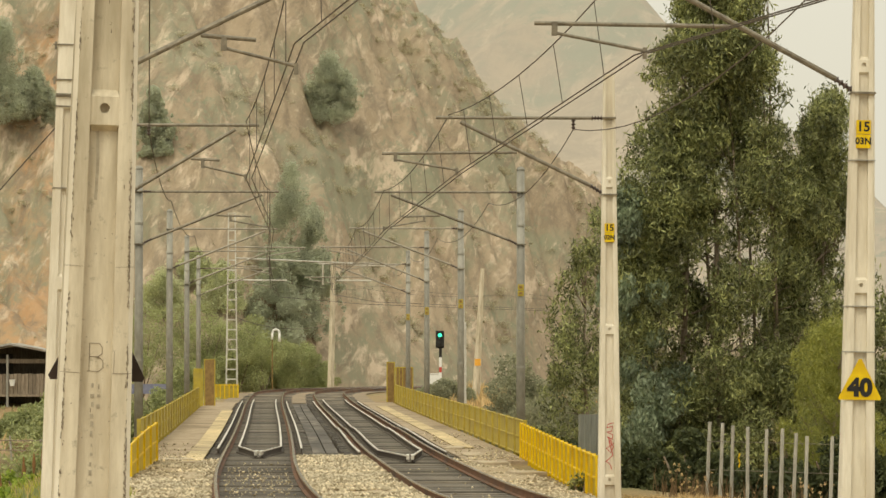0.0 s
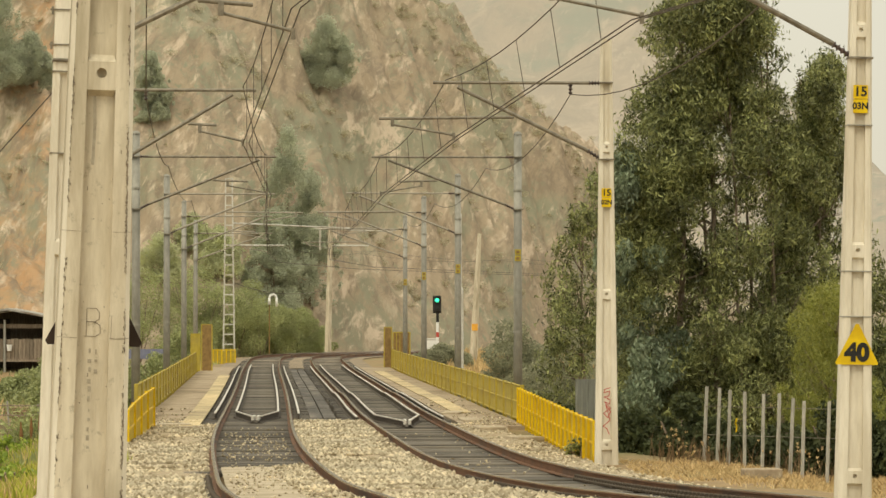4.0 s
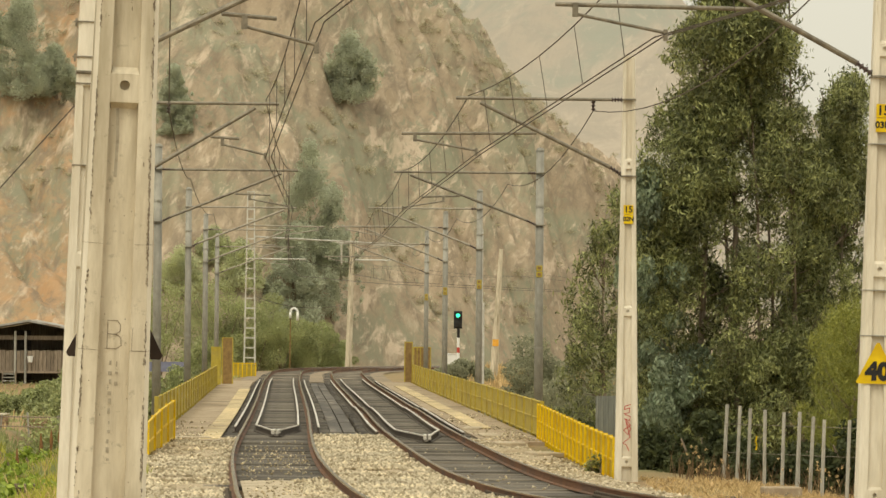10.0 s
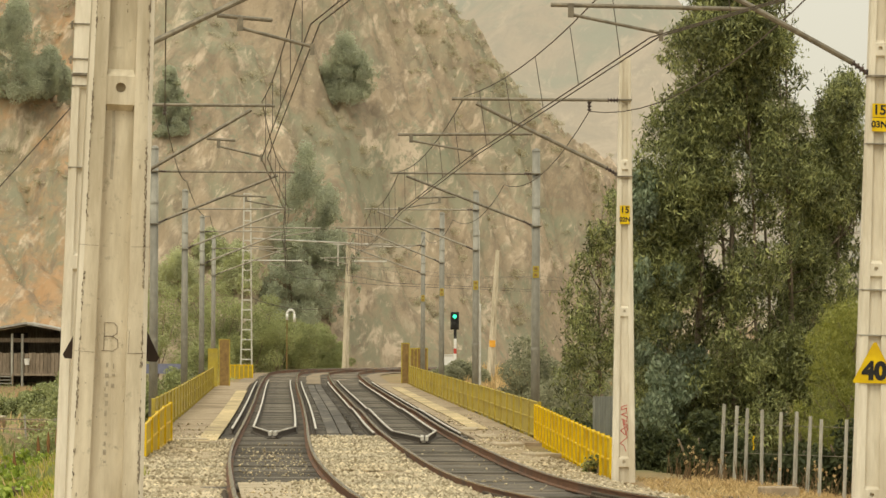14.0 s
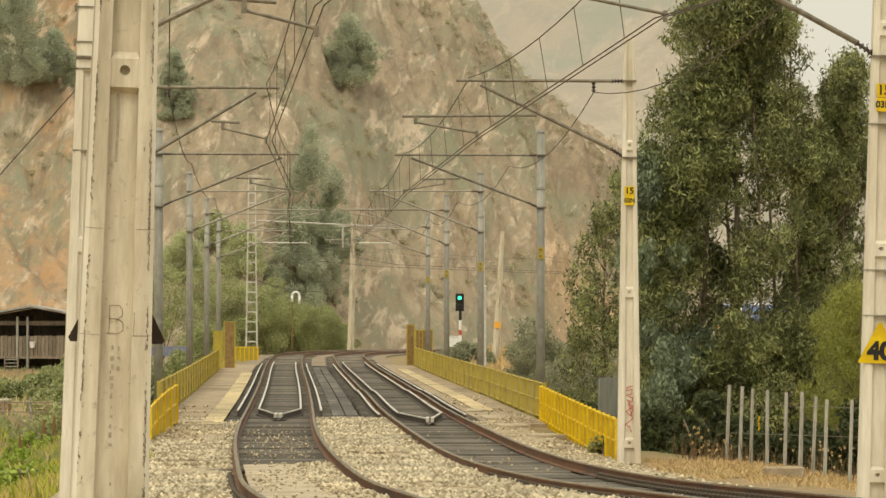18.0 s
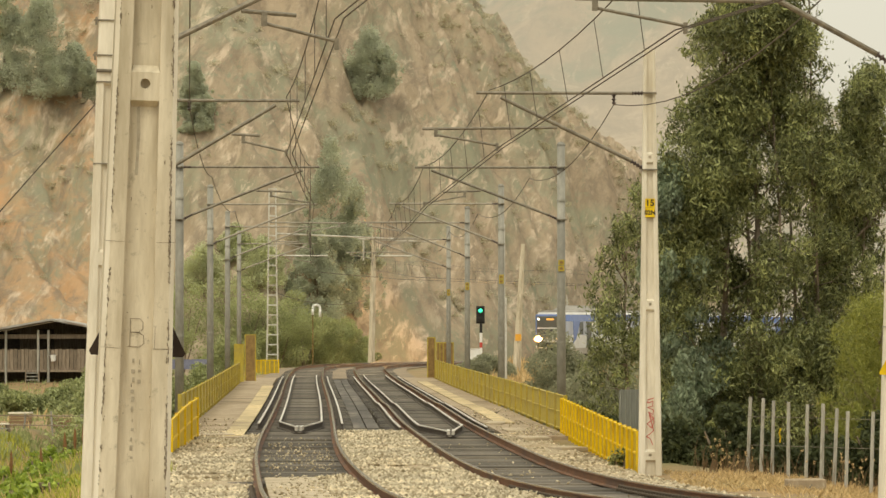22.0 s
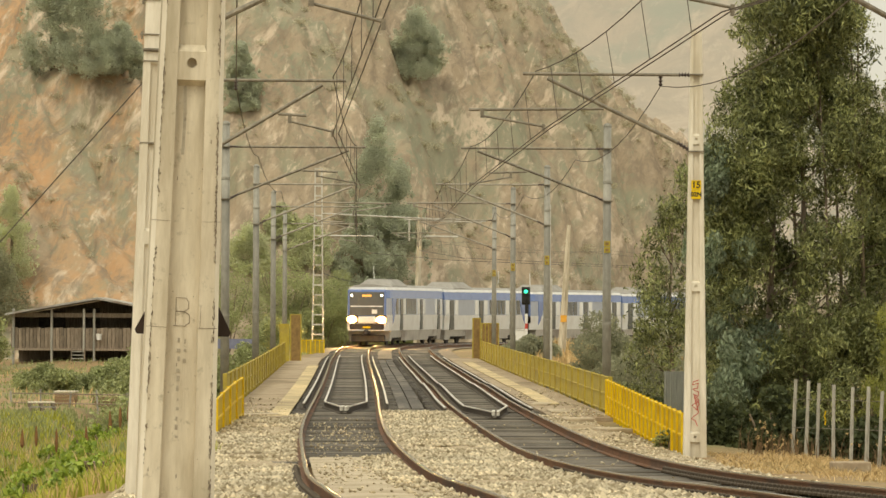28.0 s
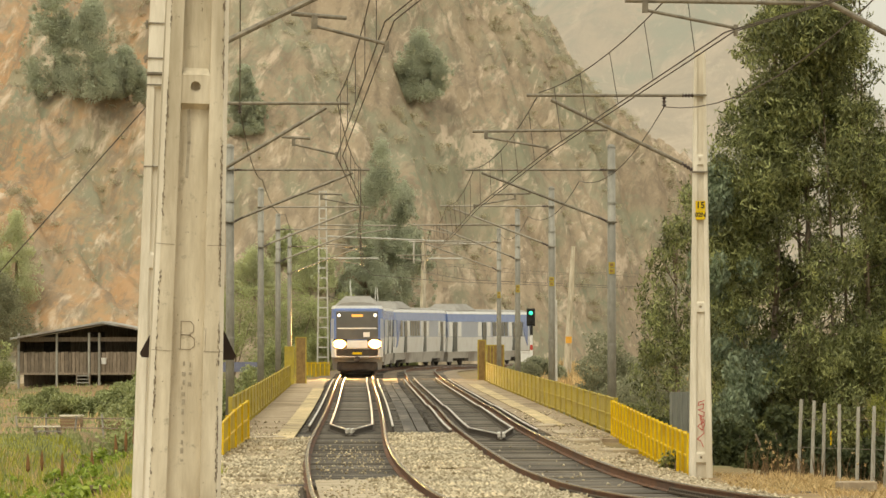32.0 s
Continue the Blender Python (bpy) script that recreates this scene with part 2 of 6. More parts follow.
def box(bm, c, s, m=None, bevel=0.0):
    """A box of size s about c, turned by m."""
    r = bmesh.ops.create_cube(bm, size=1.0, matrix=(m or Matrix()) @ Matrix.Translation(c) @ Matrix.Diagonal((*s, 1)))
    if bevel:
        edges = list({e for v in r["verts"] for e in v.link_edges})
        bmesh.ops.bevel(bm, geom=edges, offset=bevel, segments=1, affect="EDGES")
    return bm


def tube(bm, p, q, r, r2=None, n=8, caps=True):
    p, q = Vector(p), Vector(q)
    d = q - p
    m = Matrix.Translation((p + q) / 2) @ d.to_track_quat("Z", "Y").to_matrix().to_4x4()
    bmesh.ops.create_cone(bm, cap_ends=caps, segments=n, radius1=r, radius2=r if r2 is None else r2, depth=d.length, matrix=m)
    return bm


def lathe(bm, c, profile, n=10, m=None):
    """Rings of (radius, height) about the z axis through c."""
    rings = []
    for r, h in profile:
        rings.append([bm.verts.new((m or Matrix()) @ Vector((c[0] + r * math.cos(2 * math.pi * i / n), c[1] + r * math.sin(2 * math.pi * i / n), c[2] + h))) for i in range(n)])
    for a, b in zip(rings, rings[1:]):
        for i in range(n):
            bm.faces.new((a[i], a[(i + 1) % n], b[(i + 1) % n], b[i]))
    bm.faces.new(rings[0][::-1])
    bm.faces.new(rings[-1])
    return bm


def lerp(a, b, k):
    return a + (b - a) * k


def spline(knots):
    """A natural cubic through (d, value) knots, straight beyond its ends."""
    ks = sorted(knots)
    x, y = np.array([k[0] for k in ks], float), np.array([k[1] for k in ks], float)
    n, h = len(x), np.diff(np.array([k[0] for k in ks], float))
    a, r = np.eye(n), np.zeros(n)
    for i in range(1, n - 1):
        a[i, i - 1], a[i, i], a[i, i + 1] = h[i - 1], 2 * (h[i - 1] + h[i]), h[i]
        r[i] = 6 * ((y[i + 1] - y[i]) / h[i] - (y[i] - y[i - 1]) / h[i - 1])
    s = np.linalg.solve(a, r)

    def value(d):
        d = np.asarray(d, float)
        c = np.clip(d, x[0], x[-1])
        i = np.clip(np.searchsorted(x, c) - 1, 0, n - 2)
        u, v, w = x[i + 1] - c, c - x[i], h[i]
        out = (s[i] * u ** 3 + s[i + 1] * v ** 3) / (6 * w) + (y[i] / w - s[i] * w / 6) * u + (y[i + 1] / w - s[i + 1] * w / 6) * v
        lo, hi = (y[1] - y[0]) / h[0] - h[0] * s[1] / 6, (y[-1] - y[-2]) / h[-1] + h[-1] * s[-2] / 6
        return out + np.where(d < x[0], (d - x[0]) * lo, 0) + np.where(d > x[-1], (d - x[-1]) * hi, 0)
    return value


# ---- plan: two tracks, in metres right of and ahead of the camera ----
GAUGE = 1.676
left_x = spline([(-30, 13.5), (0, 5.6), (15, 2.7), (30, 0.65), (48.6, -1.22), (67.6, -2.37), (87, -3.35), (113, -4.3), (163, -6.07), (208, -7.7), (240, -8.7), (262, -8.96), (276, -8.0), (290, -5.35), (300, -2.6), (310, 0.75), (329, 7.7), (345, 14.6), (365, 25.5), (390, 43), (420, 70), (460, 115)])
near_right_x = spline([(-30, 26), (0, 14.4), (15, 10.3), (30, 6.8), (43, 4.4), (50, 3.4), (57, 2.6), (68, 1.6), (88, 0.45), (113, -0.7), (130, -1.3), (163, -2.55)])
rail_z = spline([(-30, 0.85), (0, 0.8), (40, 0.62), (48.6, 0.5), (55, 0.35), (67, 0.14), (82, 0.02), (100, 0), (160, 0), (210, 0), (262, 0), (330, -0.2), (420, -0.5)])


def heading(fx, d):
    return float(fx(d + 0.2) - fx(d - 0.2)) / 0.4


def right_x(d):
    """The right track keeps its distance from the left one beyond the bridge's middle."""
    h = (left_x(np.asarray(d) + 0.2) - left_x(np.asarray(d) - 0.2)) / 0.4
    return np.where(np.asarray(d) < 140, near_right_x(d), left_x(d) + 3.52 * np.sqrt(1 + h * h))


def track_point(fx, d, side=0.0, up=0.0):
    """A point beside a track: d ahead along it, side to its right, up above its rails."""
    h = heading(fx, d)
    k = 1 / math.sqrt(1 + h * h)
    return Vector((float(fx(d)) + side * k, d - side * k * h, float(rail_z(d)) + up))


def sweep(fx, d0, d1, step, side, profile, up=0.0, smooth_side=None):
    """A profile of (across, up) points drawn along a track. smooth_side: side as a function of d."""
    n = max(2, int(round((d1 - d0) / step)) + 1)
    verts, faces, k = [], [], len(profile)
    for i in range(n):
        d = d0 + (d1 - d0) * i / (n - 1)
        s = smooth_side(d) if smooth_side else side
        for a, u in profile:
            verts.append(track_point(fx, d, s + a, up + u))
    for i in range(n - 1):
        for j in range(k):
            a, b = i * k + j, i * k + (j + 1) % k
            faces.append((a, b, b + k, a + k))
    faces.append(tuple(range(k))[::-1])
    faces.append(tuple(range((n - 1) * k, n * k)))
    return verts, faces


BRIDGE = (107.0, 214.0)


# ---- ground and hills ----
def smooth01(a, b, v):
    k = np.clip((np.asarray(v, float) - a) / (b - a), 0, 1)
    return k * k * (3 - 2 * k)


def wave(x, y, seed, size):
    """Smooth random relief from a few crossing waves, about -1 to 1."""
    rs = np.random.RandomState(seed)
    out = np.zeros(np.broadcast(x, y).shape)
    for i in range(9):
        f = 2 ** (i / 2.5) / size
        a, p = rs.uniform(0, math.pi), rs.uniform(0, 6.28)
        out += np.sin(2 * math.pi * f * (x * math.cos(a) + y * math.sin(a)) + p) / (1 + i * 0.8)
    return out / 2.2


def ground_z(x, d):
    x, d = np.asarray(x, float), np.asarray(d, float)
    lx, rx = left_x(d), right_x(d)
    away_l, away_r = np.maximum(lx - 3.2 - x, 0), np.maximum(x - rx - 3.4, 0)
    z = rail_z(d) - 0.24 - smooth01(0.2, 3.2, away_l) * 0.9 - smooth01(0, 30, away_l) * 0.3 - smooth01(0, 4.5, away_r) * 0.5
    ravine = smooth01(105, 113, d) * (1 - smooth01(207, 216, d)) * (1 - smooth01(2.5, 6.5, away_l)) * (1 - smooth01(14, 40, away_r))
    z = z - 5.0 * ravine
    # a bank of earth under the wooden house
    z = z + 0.8 * np.exp(-((x + 25.5) / 5.0) ** 2 - ((d - 253) / 6.0) ** 2)
    rough = smooth01(0.3, 4, away_l + away_r)
    return z + rough * 0.16 * wave(x, d, 3, 12)


def sheet(name, xs, ds, fz, material, kind="structure"):
    gx, gd = np.meshgrid(xs, ds)
    z = fz(gx, gd)
    verts = np.stack([gx, gd, z], -1).reshape(-1, 3)
    n, m = len(xs), len(ds)
    faces = [(r * n + c, r * n + c + 1, (r + 1) * n + c + 1, (r + 1) * n + c) for r in range(m - 1) for c in range(n - 1)]
    ob = raw(name, verts.tolist(), faces, material, smooth=True)
    return tagged(ob, kind=kind)


ground_xs = np.concatenate([np.linspace(-3000, -120, 12), np.linspace(-100, -22, 40), np.linspace(-20, 22, 120), np.linspace(24, 120, 50), np.linspace(150, 3000, 12)])
ground_ds = np.concatenate([np.linspace(-600, -20, 12), np.linspace(-10, 40, 16), np.linspace(42, 100, 90), np.linspace(101, 120, 40), np.linspace(122, 204, 40), np.linspace(205, 220, 30), np.linspace(222, 420, 80), np.linspace(440, 4500, 16)])
ground = sheet("ground", ground_xs, ground_ds, ground_z, M_DIRT)
tagged(ground, "dry brown soil with patches of grass beside the railway", "ground")

foot_of_hill = spline([(-200, 330), (-60, 314), (-30, 306), (-14, 312), (-4, 326), (5, 340), (14, 360), (25, 384), (43, 412), (70, 446), (115, 490), (250, 640)])


def hill_z(x, d):
    up = d - foot_of_hill(x)
    warp = wave(x, d, 11, 40) * 5 + wave(x, d, 12, 12) * 1.6
    rise = np.maximum(up + warp * smooth01(0, 12, up), -2) * 0.95
    crest = 19.5 + (11.6 - x) * 0.95 + wave(x, d * 0.3, 14, 18) * 2.6 + wave(x, d, 18, 3.5) * 0.7
    crest = np.clip(crest, 2.5, 90)
    z = np.minimum(rise, crest + (rise - crest) * 0.02)
    # ribs of bare rock that lean across the slope
    lean = x * 0.86 + d * 0.5
    ribs = np.abs(np.sin(lean * 1.15 + wave(x, d, 15, 9) * 1.7)) ** 2 * 1.1 + wave(x, d, 16, 3.2) * 0.5
    # a terrace with a steep red cut below it
    high = smooth01(26, 31, -x)
    step = 21.5 + wave(x, d, 17, 14) * 0.8
    cut = np.where(z > step, np.minimum(step, z), np.where(z > 15.5, 15.5 + (z - 15.5) * 1.6, z))
    cut = np.where(z > step + 5, z - 5, np.minimum(cut, step))
    z = z + (cut - z) * high
    return -0.8 + z + ribs * smooth01(2, 10, up)


def far_hill_z(x, d):
    rise = (d - 560) * 0.42 + wave(x, d, 21, 160) * 14 + wave(x, d, 22, 45) * 5
    crest = np.clip(43 - (x - 54) * 1.1, 6, 220) + wave(x, d, 23, 60) * 2.5
    return np.minimum(rise, crest)


def hill_mat(name, earth, pale, red, green, dark, scale):
    """Dry hillside: mottled earth, leaning ribs of bare rock, a red cut and thin scrub."""
    m = bpy.data.materials.new(name)
    m.use_nodes = True
    n, l = m.node_tree.nodes, m.node_tree.links
    bs = n["Principled BSDF"]
    co, lean, draw, bend = n.new("ShaderNodeTexCoord"), n.new("ShaderNodeMapping"), n.new("ShaderNodeMapping"), n.new("ShaderNodeTexNoise")
    lean.inputs["Rotation"].default_value = (0.0, radians(-27), 0.0)
    draw.inputs["Scale"].default_value = (1.0, 0.3, 0.34)
    # the ribs wander as they climb
    bend.inputs["Scale"].default_value, bend.inputs["Detail"].default_value = 0.22 * scale, 3.0
    off, add = n.new("ShaderNodeVectorMath"), n.new("ShaderNodeVectorMath")
    off.operation, add.operation = "SCALE", "ADD"
    off.inputs["Scale"].default_value = 2.6 / scale
    l.new(co.outputs["Object"], bend.inputs["Vector"])
    l.new(bend.outputs["Color"], off.inputs[0])
    l.new(co.outputs["Object"], add.inputs[0])
    l.new(off.outputs[0], add.inputs[1])
    l.new(add.outputs[0], lean.inputs[0])
    l.new(lean.outputs[0], draw.inputs[0])
    rib, flat = draw.outputs[0], co.outputs["Object"]

    def patch(size, lo, hi, vector, rough=0.6, top=1.0):
        tx, rp = n.new("ShaderNodeTexNoise"), n.new("ShaderNodeMapRange")
        tx.inputs["Scale"].default_value, tx.inputs["Detail"].default_value = size * scale, 6.0
        tx.inputs["Roughness"].default_value = rough
        rp.interpolation_type = "SMOOTHSTEP"
        rp.inputs["From Min"].default_value, rp.inputs["From Max"].default_value = lo, hi
        rp.inputs["To Max"].default_value = top
        l.new(vector, tx.inputs["Vector"])
        l.new(tx.outputs["Fac"], rp.inputs["Value"])
        return rp.outputs[0], tx

    def times(p, q):
        mul = n.new("ShaderNodeMath")
        mul.operation = "MULTIPLY"
        l.new(p, mul.inputs[0])
        l.new(q, mul.inputs[1])
        return mul.outputs[0]

    def layer(under, colour, mask):
        mx = n.new("ShaderNodeMix")
        mx.data_type = "RGBA"
        l.new(mask, mx.inputs[0])
        l.new(under, mx.inputs[6])
        mx.inputs[7].default_value = (*colour, 1)
        return mx.outputs[2]
    sep, rng = n.new("ShaderNodeSeparateXYZ"), n.new("ShaderNodeMapRange")
    l.new(add.outputs[0], sep.inputs[0])
    l.new(sep.outputs["X"], rng.inputs["Value"])
    rng.inputs["From Min"].default_value, rng.inputs["From Max"].default_value = -21.0, -28.0
    base = n.new("ShaderNodeRGB")
    base.outputs[0].default_value = (*earth, 1)
    o = layer(base.outputs[0], red, times(rng.outputs[0], patch(0.11, 0.30, 0.52, flat)[0]))
    o = layer(o, dark, patch(0.38, 0.44, 0.64, flat, 0.75, 0.85)[0])
    o = layer(o, pale, patch(1.6, 0.52, 0.75, flat, 0.75, 0.45)[0])
    o = layer(o, green, patch(0.10, 0.47, 0.60, flat, 0.65, 0.75)[0])
    streak, tx = patch(0.62, 0.50, 0.63, rib, 0.65, 0.95)
    rocky = patch(0.075, 0.38, 0.56, flat)[0]
    o = layer(o, pale, times(streak, rocky))
    o = layer(o, dark, patch(1.1, 0.50, 0.64, rib, 0.7, 0.75)[0])
    o = layer(o, pale, times(patch(2.0, 0.53, 0.68, rib, 0.7, 0.8)[0], patch(0.2, 0.42, 0.58, flat)[0]))
    o = layer(o, green, times(patch(1.2, 0.50, 0.62, flat, 0.75, 0.9)[0], patch(0.13, 0.44, 0.60, rib)[0]))
    l.new(o, bs.inputs["Base Color"])
    bs.inputs["Roughness"].default_value, bs.inputs["Specular IOR Level"].default_value = 1.0, 0.05
    bp = n.new("ShaderNodeBump")
    bp.inputs["Strength"].default_value, bp.inputs["Distance"].default_value = 0.35, 0.5
    l.new(tx.outputs["Fac"], bp.inputs["Height"])
    l.new(bp.outputs[0], bs.inputs["Normal"])
    return m


# near-hill colours kept close together to imitate haze
M_HILL = hill_mat("dry_hillside", (0.365, 0.29, 0.205), (0.61, 0.495, 0.375), (0.455, 0.285, 0.16), (0.25, 0.258, 0.182), (0.25, 0.20, 0.147), 1.0)
# mist is painted into the far ridge's base colours
M_FARHILL = hill_mat("mist_tinted_hillside", (0.385, 0.335, 0.275), (0.45, 0.385, 0.315), (0.42, 0.36, 0.29), (0.29, 0.30, 0.25), (0.345, 0.31, 0.26), 0.3)
hill_xs = np.concatenate([np.linspace(-260, -62, 40), np.linspace(-60, 34, 240), np.linspace(36, 260, 60)])
hill = sheet("hillside", hill_xs, np.concatenate([np.linspace(300, 400, 170), np.linspace(402, 560, 50), np.linspace(580, 900, 20)]), hill_z, M_HILL)
tagged(hill, "steep dry hillside of tan earth with pale rock ribs", "hillside")
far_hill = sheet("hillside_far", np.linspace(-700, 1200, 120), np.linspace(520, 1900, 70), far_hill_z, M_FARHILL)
tagged(far_hill, "grey-brown ridge behind the near hillside, mist put into its colour", "hillside")

# ---- bridge deck ----
def band(fx, d0, d1, step, a, b, top, thick):
    return sweep(fx, d0, d1, step, 0, [(a, top - thick), (b, top - thick), (b, top), (a, top)])


bridge = tagged(thing("railway_bridge", "double-track railway bridge with dark timber deck", "bridge"), kind="structure")
for fx, side in ((left_x, -1), (right_x, 1)):
    a, b = sorted((side * 1.45, side * 3.0))
    v, f = band(fx, BRIDGE[0] - 4, BRIDGE[1] + 2, 3, a, b, -0.15, 0.25)
    raw("walkway_slab", v, f, M_DECK, bridge)
    for s in (-0.85, 0.85):
        v, f = band(fx, BRIDGE[0], BRIDGE[1], 3, s - 0.2, s + 0.2, -0.42, 1.3)
        raw("girder", v, f, M_STEEL, bridge)
rs_deck = random.Random(2)
for i in range(18):
    d = BRIDGE[0] + i * 5.9
    for a, b in ((1.42, 1.74), (1.78, 2.1)):
        v, f = band(left_x, d, d + 5.85, 3, a, b, -0.19 - rs_deck.uniform(0, 0.02), 0.08)
        raw("plank", v, f, M_PLANK, bridge)
for d in (BRIDGE[0] - 1, 160.0, BRIDGE[1] + 1):
    bm = bmesh.new()
    c = track_point(left_x, d, 1.75)
    box(bm, (c.x, d, -4.0), (10.5, 2.2, 6.3), bevel=0.05)
    part("pier", bm, M_DECK, bridge)


def grating(fx, side, d0, d1):
    """A strip of painted walkway plates, each plate a piece."""
    d, i = d0, 0
    while d < d1:
        v, f = band(fx, d, d + 2.9, 1.5, side - 0.24, side + 0.24, -0.115, 0.03)
        raw("plate", v, f, M_YELLOWPALE, bridge)
        d += 3.0


grating(left_x, -1.60, 103, 186)
grating(right_x, 2.05, 116, 200)

# ---- rails, guards and sleepers ----
RAIL = [(-0.075, -0.172), (0.075, -0.172), (0.075, -0.155), (0.012, -0.14), (0.012, -0.045), (0.036, -0.035), (0.036, -0.018), (-0.036, -0.018), (-0.036, -0.035), (-0.012, -0.045), (-0.012, -0.14), (-0.075, -0.155)]
RAIL_HEAD = [(-0.034, -0.022), (0.034, -0.022)] + [(0.034 * math.copysign(abs(math.cos(a)) ** 0.6, math.cos(a)), -0.014 + 0.014 * math.sin(a) ** 0.6) for a in np.linspace(0, math.pi, 11)]
GUARD_TOP = [(-0.027, -0.02), (0.027, -0.02), (0.027, 0.008), (-0.027, 0.008)]


def guard_side(base, d_end, meet):
    """Guard rails run parallel and close to a point at their near end."""
    return lambda d: base + (meet - base) * max(0.0, min(1.0, (d_end + 6.0 - d) / 6.0))


def railway_track(fx, label, d_end, far, sleepers):
    t = thing("railway_track", label, "railway track", "railway tracks")
    tagged(t, kind="structure")
    for s in (-1, 1):
        v, f = sweep(fx, 20, far, 1.2, s * (GAUGE / 2 + 0.036), RAIL)
        r = raw("rail", v, f, M_RAIL, t)
        v, f = sweep(fx, 20, far, 1.2, s * (GAUGE / 2 + 0.036), RAIL_HEAD, 0.001)
        raw("running_surface", v, f, M_RAILTOP, r, True)
        for base, meet in ((s * 0.56, s * 0.07), (s * 1.10, s * 1.10)):
            inner = abs(base) < 0.8
            d0 = d_end if inner else d_end + 4
            v, f = sweep(fx, d0, BRIDGE[1] + (2 if inner else -4), 1.2, 0, RAIL, -0.012, guard_side(base, d_end, meet) if inner else (lambda d, b=base: b))
            g = raw("guard_rail", v, f, M_GUARDSIDE, t)
            v, f = sweep(fx, d0, BRIDGE[1] + (2 if inner else -4), 1.2, 0, GUARD_TOP, -0.012, guard_side(base, d_end, meet) if inner else (lambda d, b=base: b))
            raw("guard_top", v, f, M_GUARD, g)
    if d_end:
        bm = bmesh.new()
        c = track_point(fx, d_end - 0.4, 0, -0.03)
        for s in (-0.06, 0.06):
            box(bm, (c.x + s, c.y, c.z), (0.07, 1.4, 0.1))
        part("guard_point", bm, M_GUARD, t)
    bm = box(bmesh.new(), (0, 0, -0.08), (2.75, 0.25, 0.16), bevel=0.012)
    first = part("sleeper", bm, M_SLEEPER, t)
    rs = random.Random(4)
    k = 0
    for d0, d1, gap in sleepers:
        d = d0
        while d < d1:
            ob = first if k == 0 else new("sleeper", first.data)
            ob.parent = t
            h = math.degrees(math.atan(heading(fx, d)))
            c = track_point(fx, d, rs.uniform(-0.05, 0.05), -0.165 - rs.uniform(0, 0.035))
            ob.matrix_basis = pose(c.x, c.y, c.z, 0, 0, -h + rs.uniform(-0.7, 0.7))
            d += gap
            k += 1
    return t


left_track = railway_track(left_x, "curved left railway track with rusty rails and pale guard rails", 107.0, 440, [(71, BRIDGE[1], 0.5), (BRIDGE[1] + 0.4, 292, 0.62)])
right_track = railway_track(right_x, "curved right railway track with rusty rails and pale guard rails", 103.0, 440, [(55, BRIDGE[1], 0.55), (BRIDGE[1] + 0.4, 292, 0.62)])


# ---- overhead line ----
def mast_width(z):
    return 0.436 - 0.0285 * z


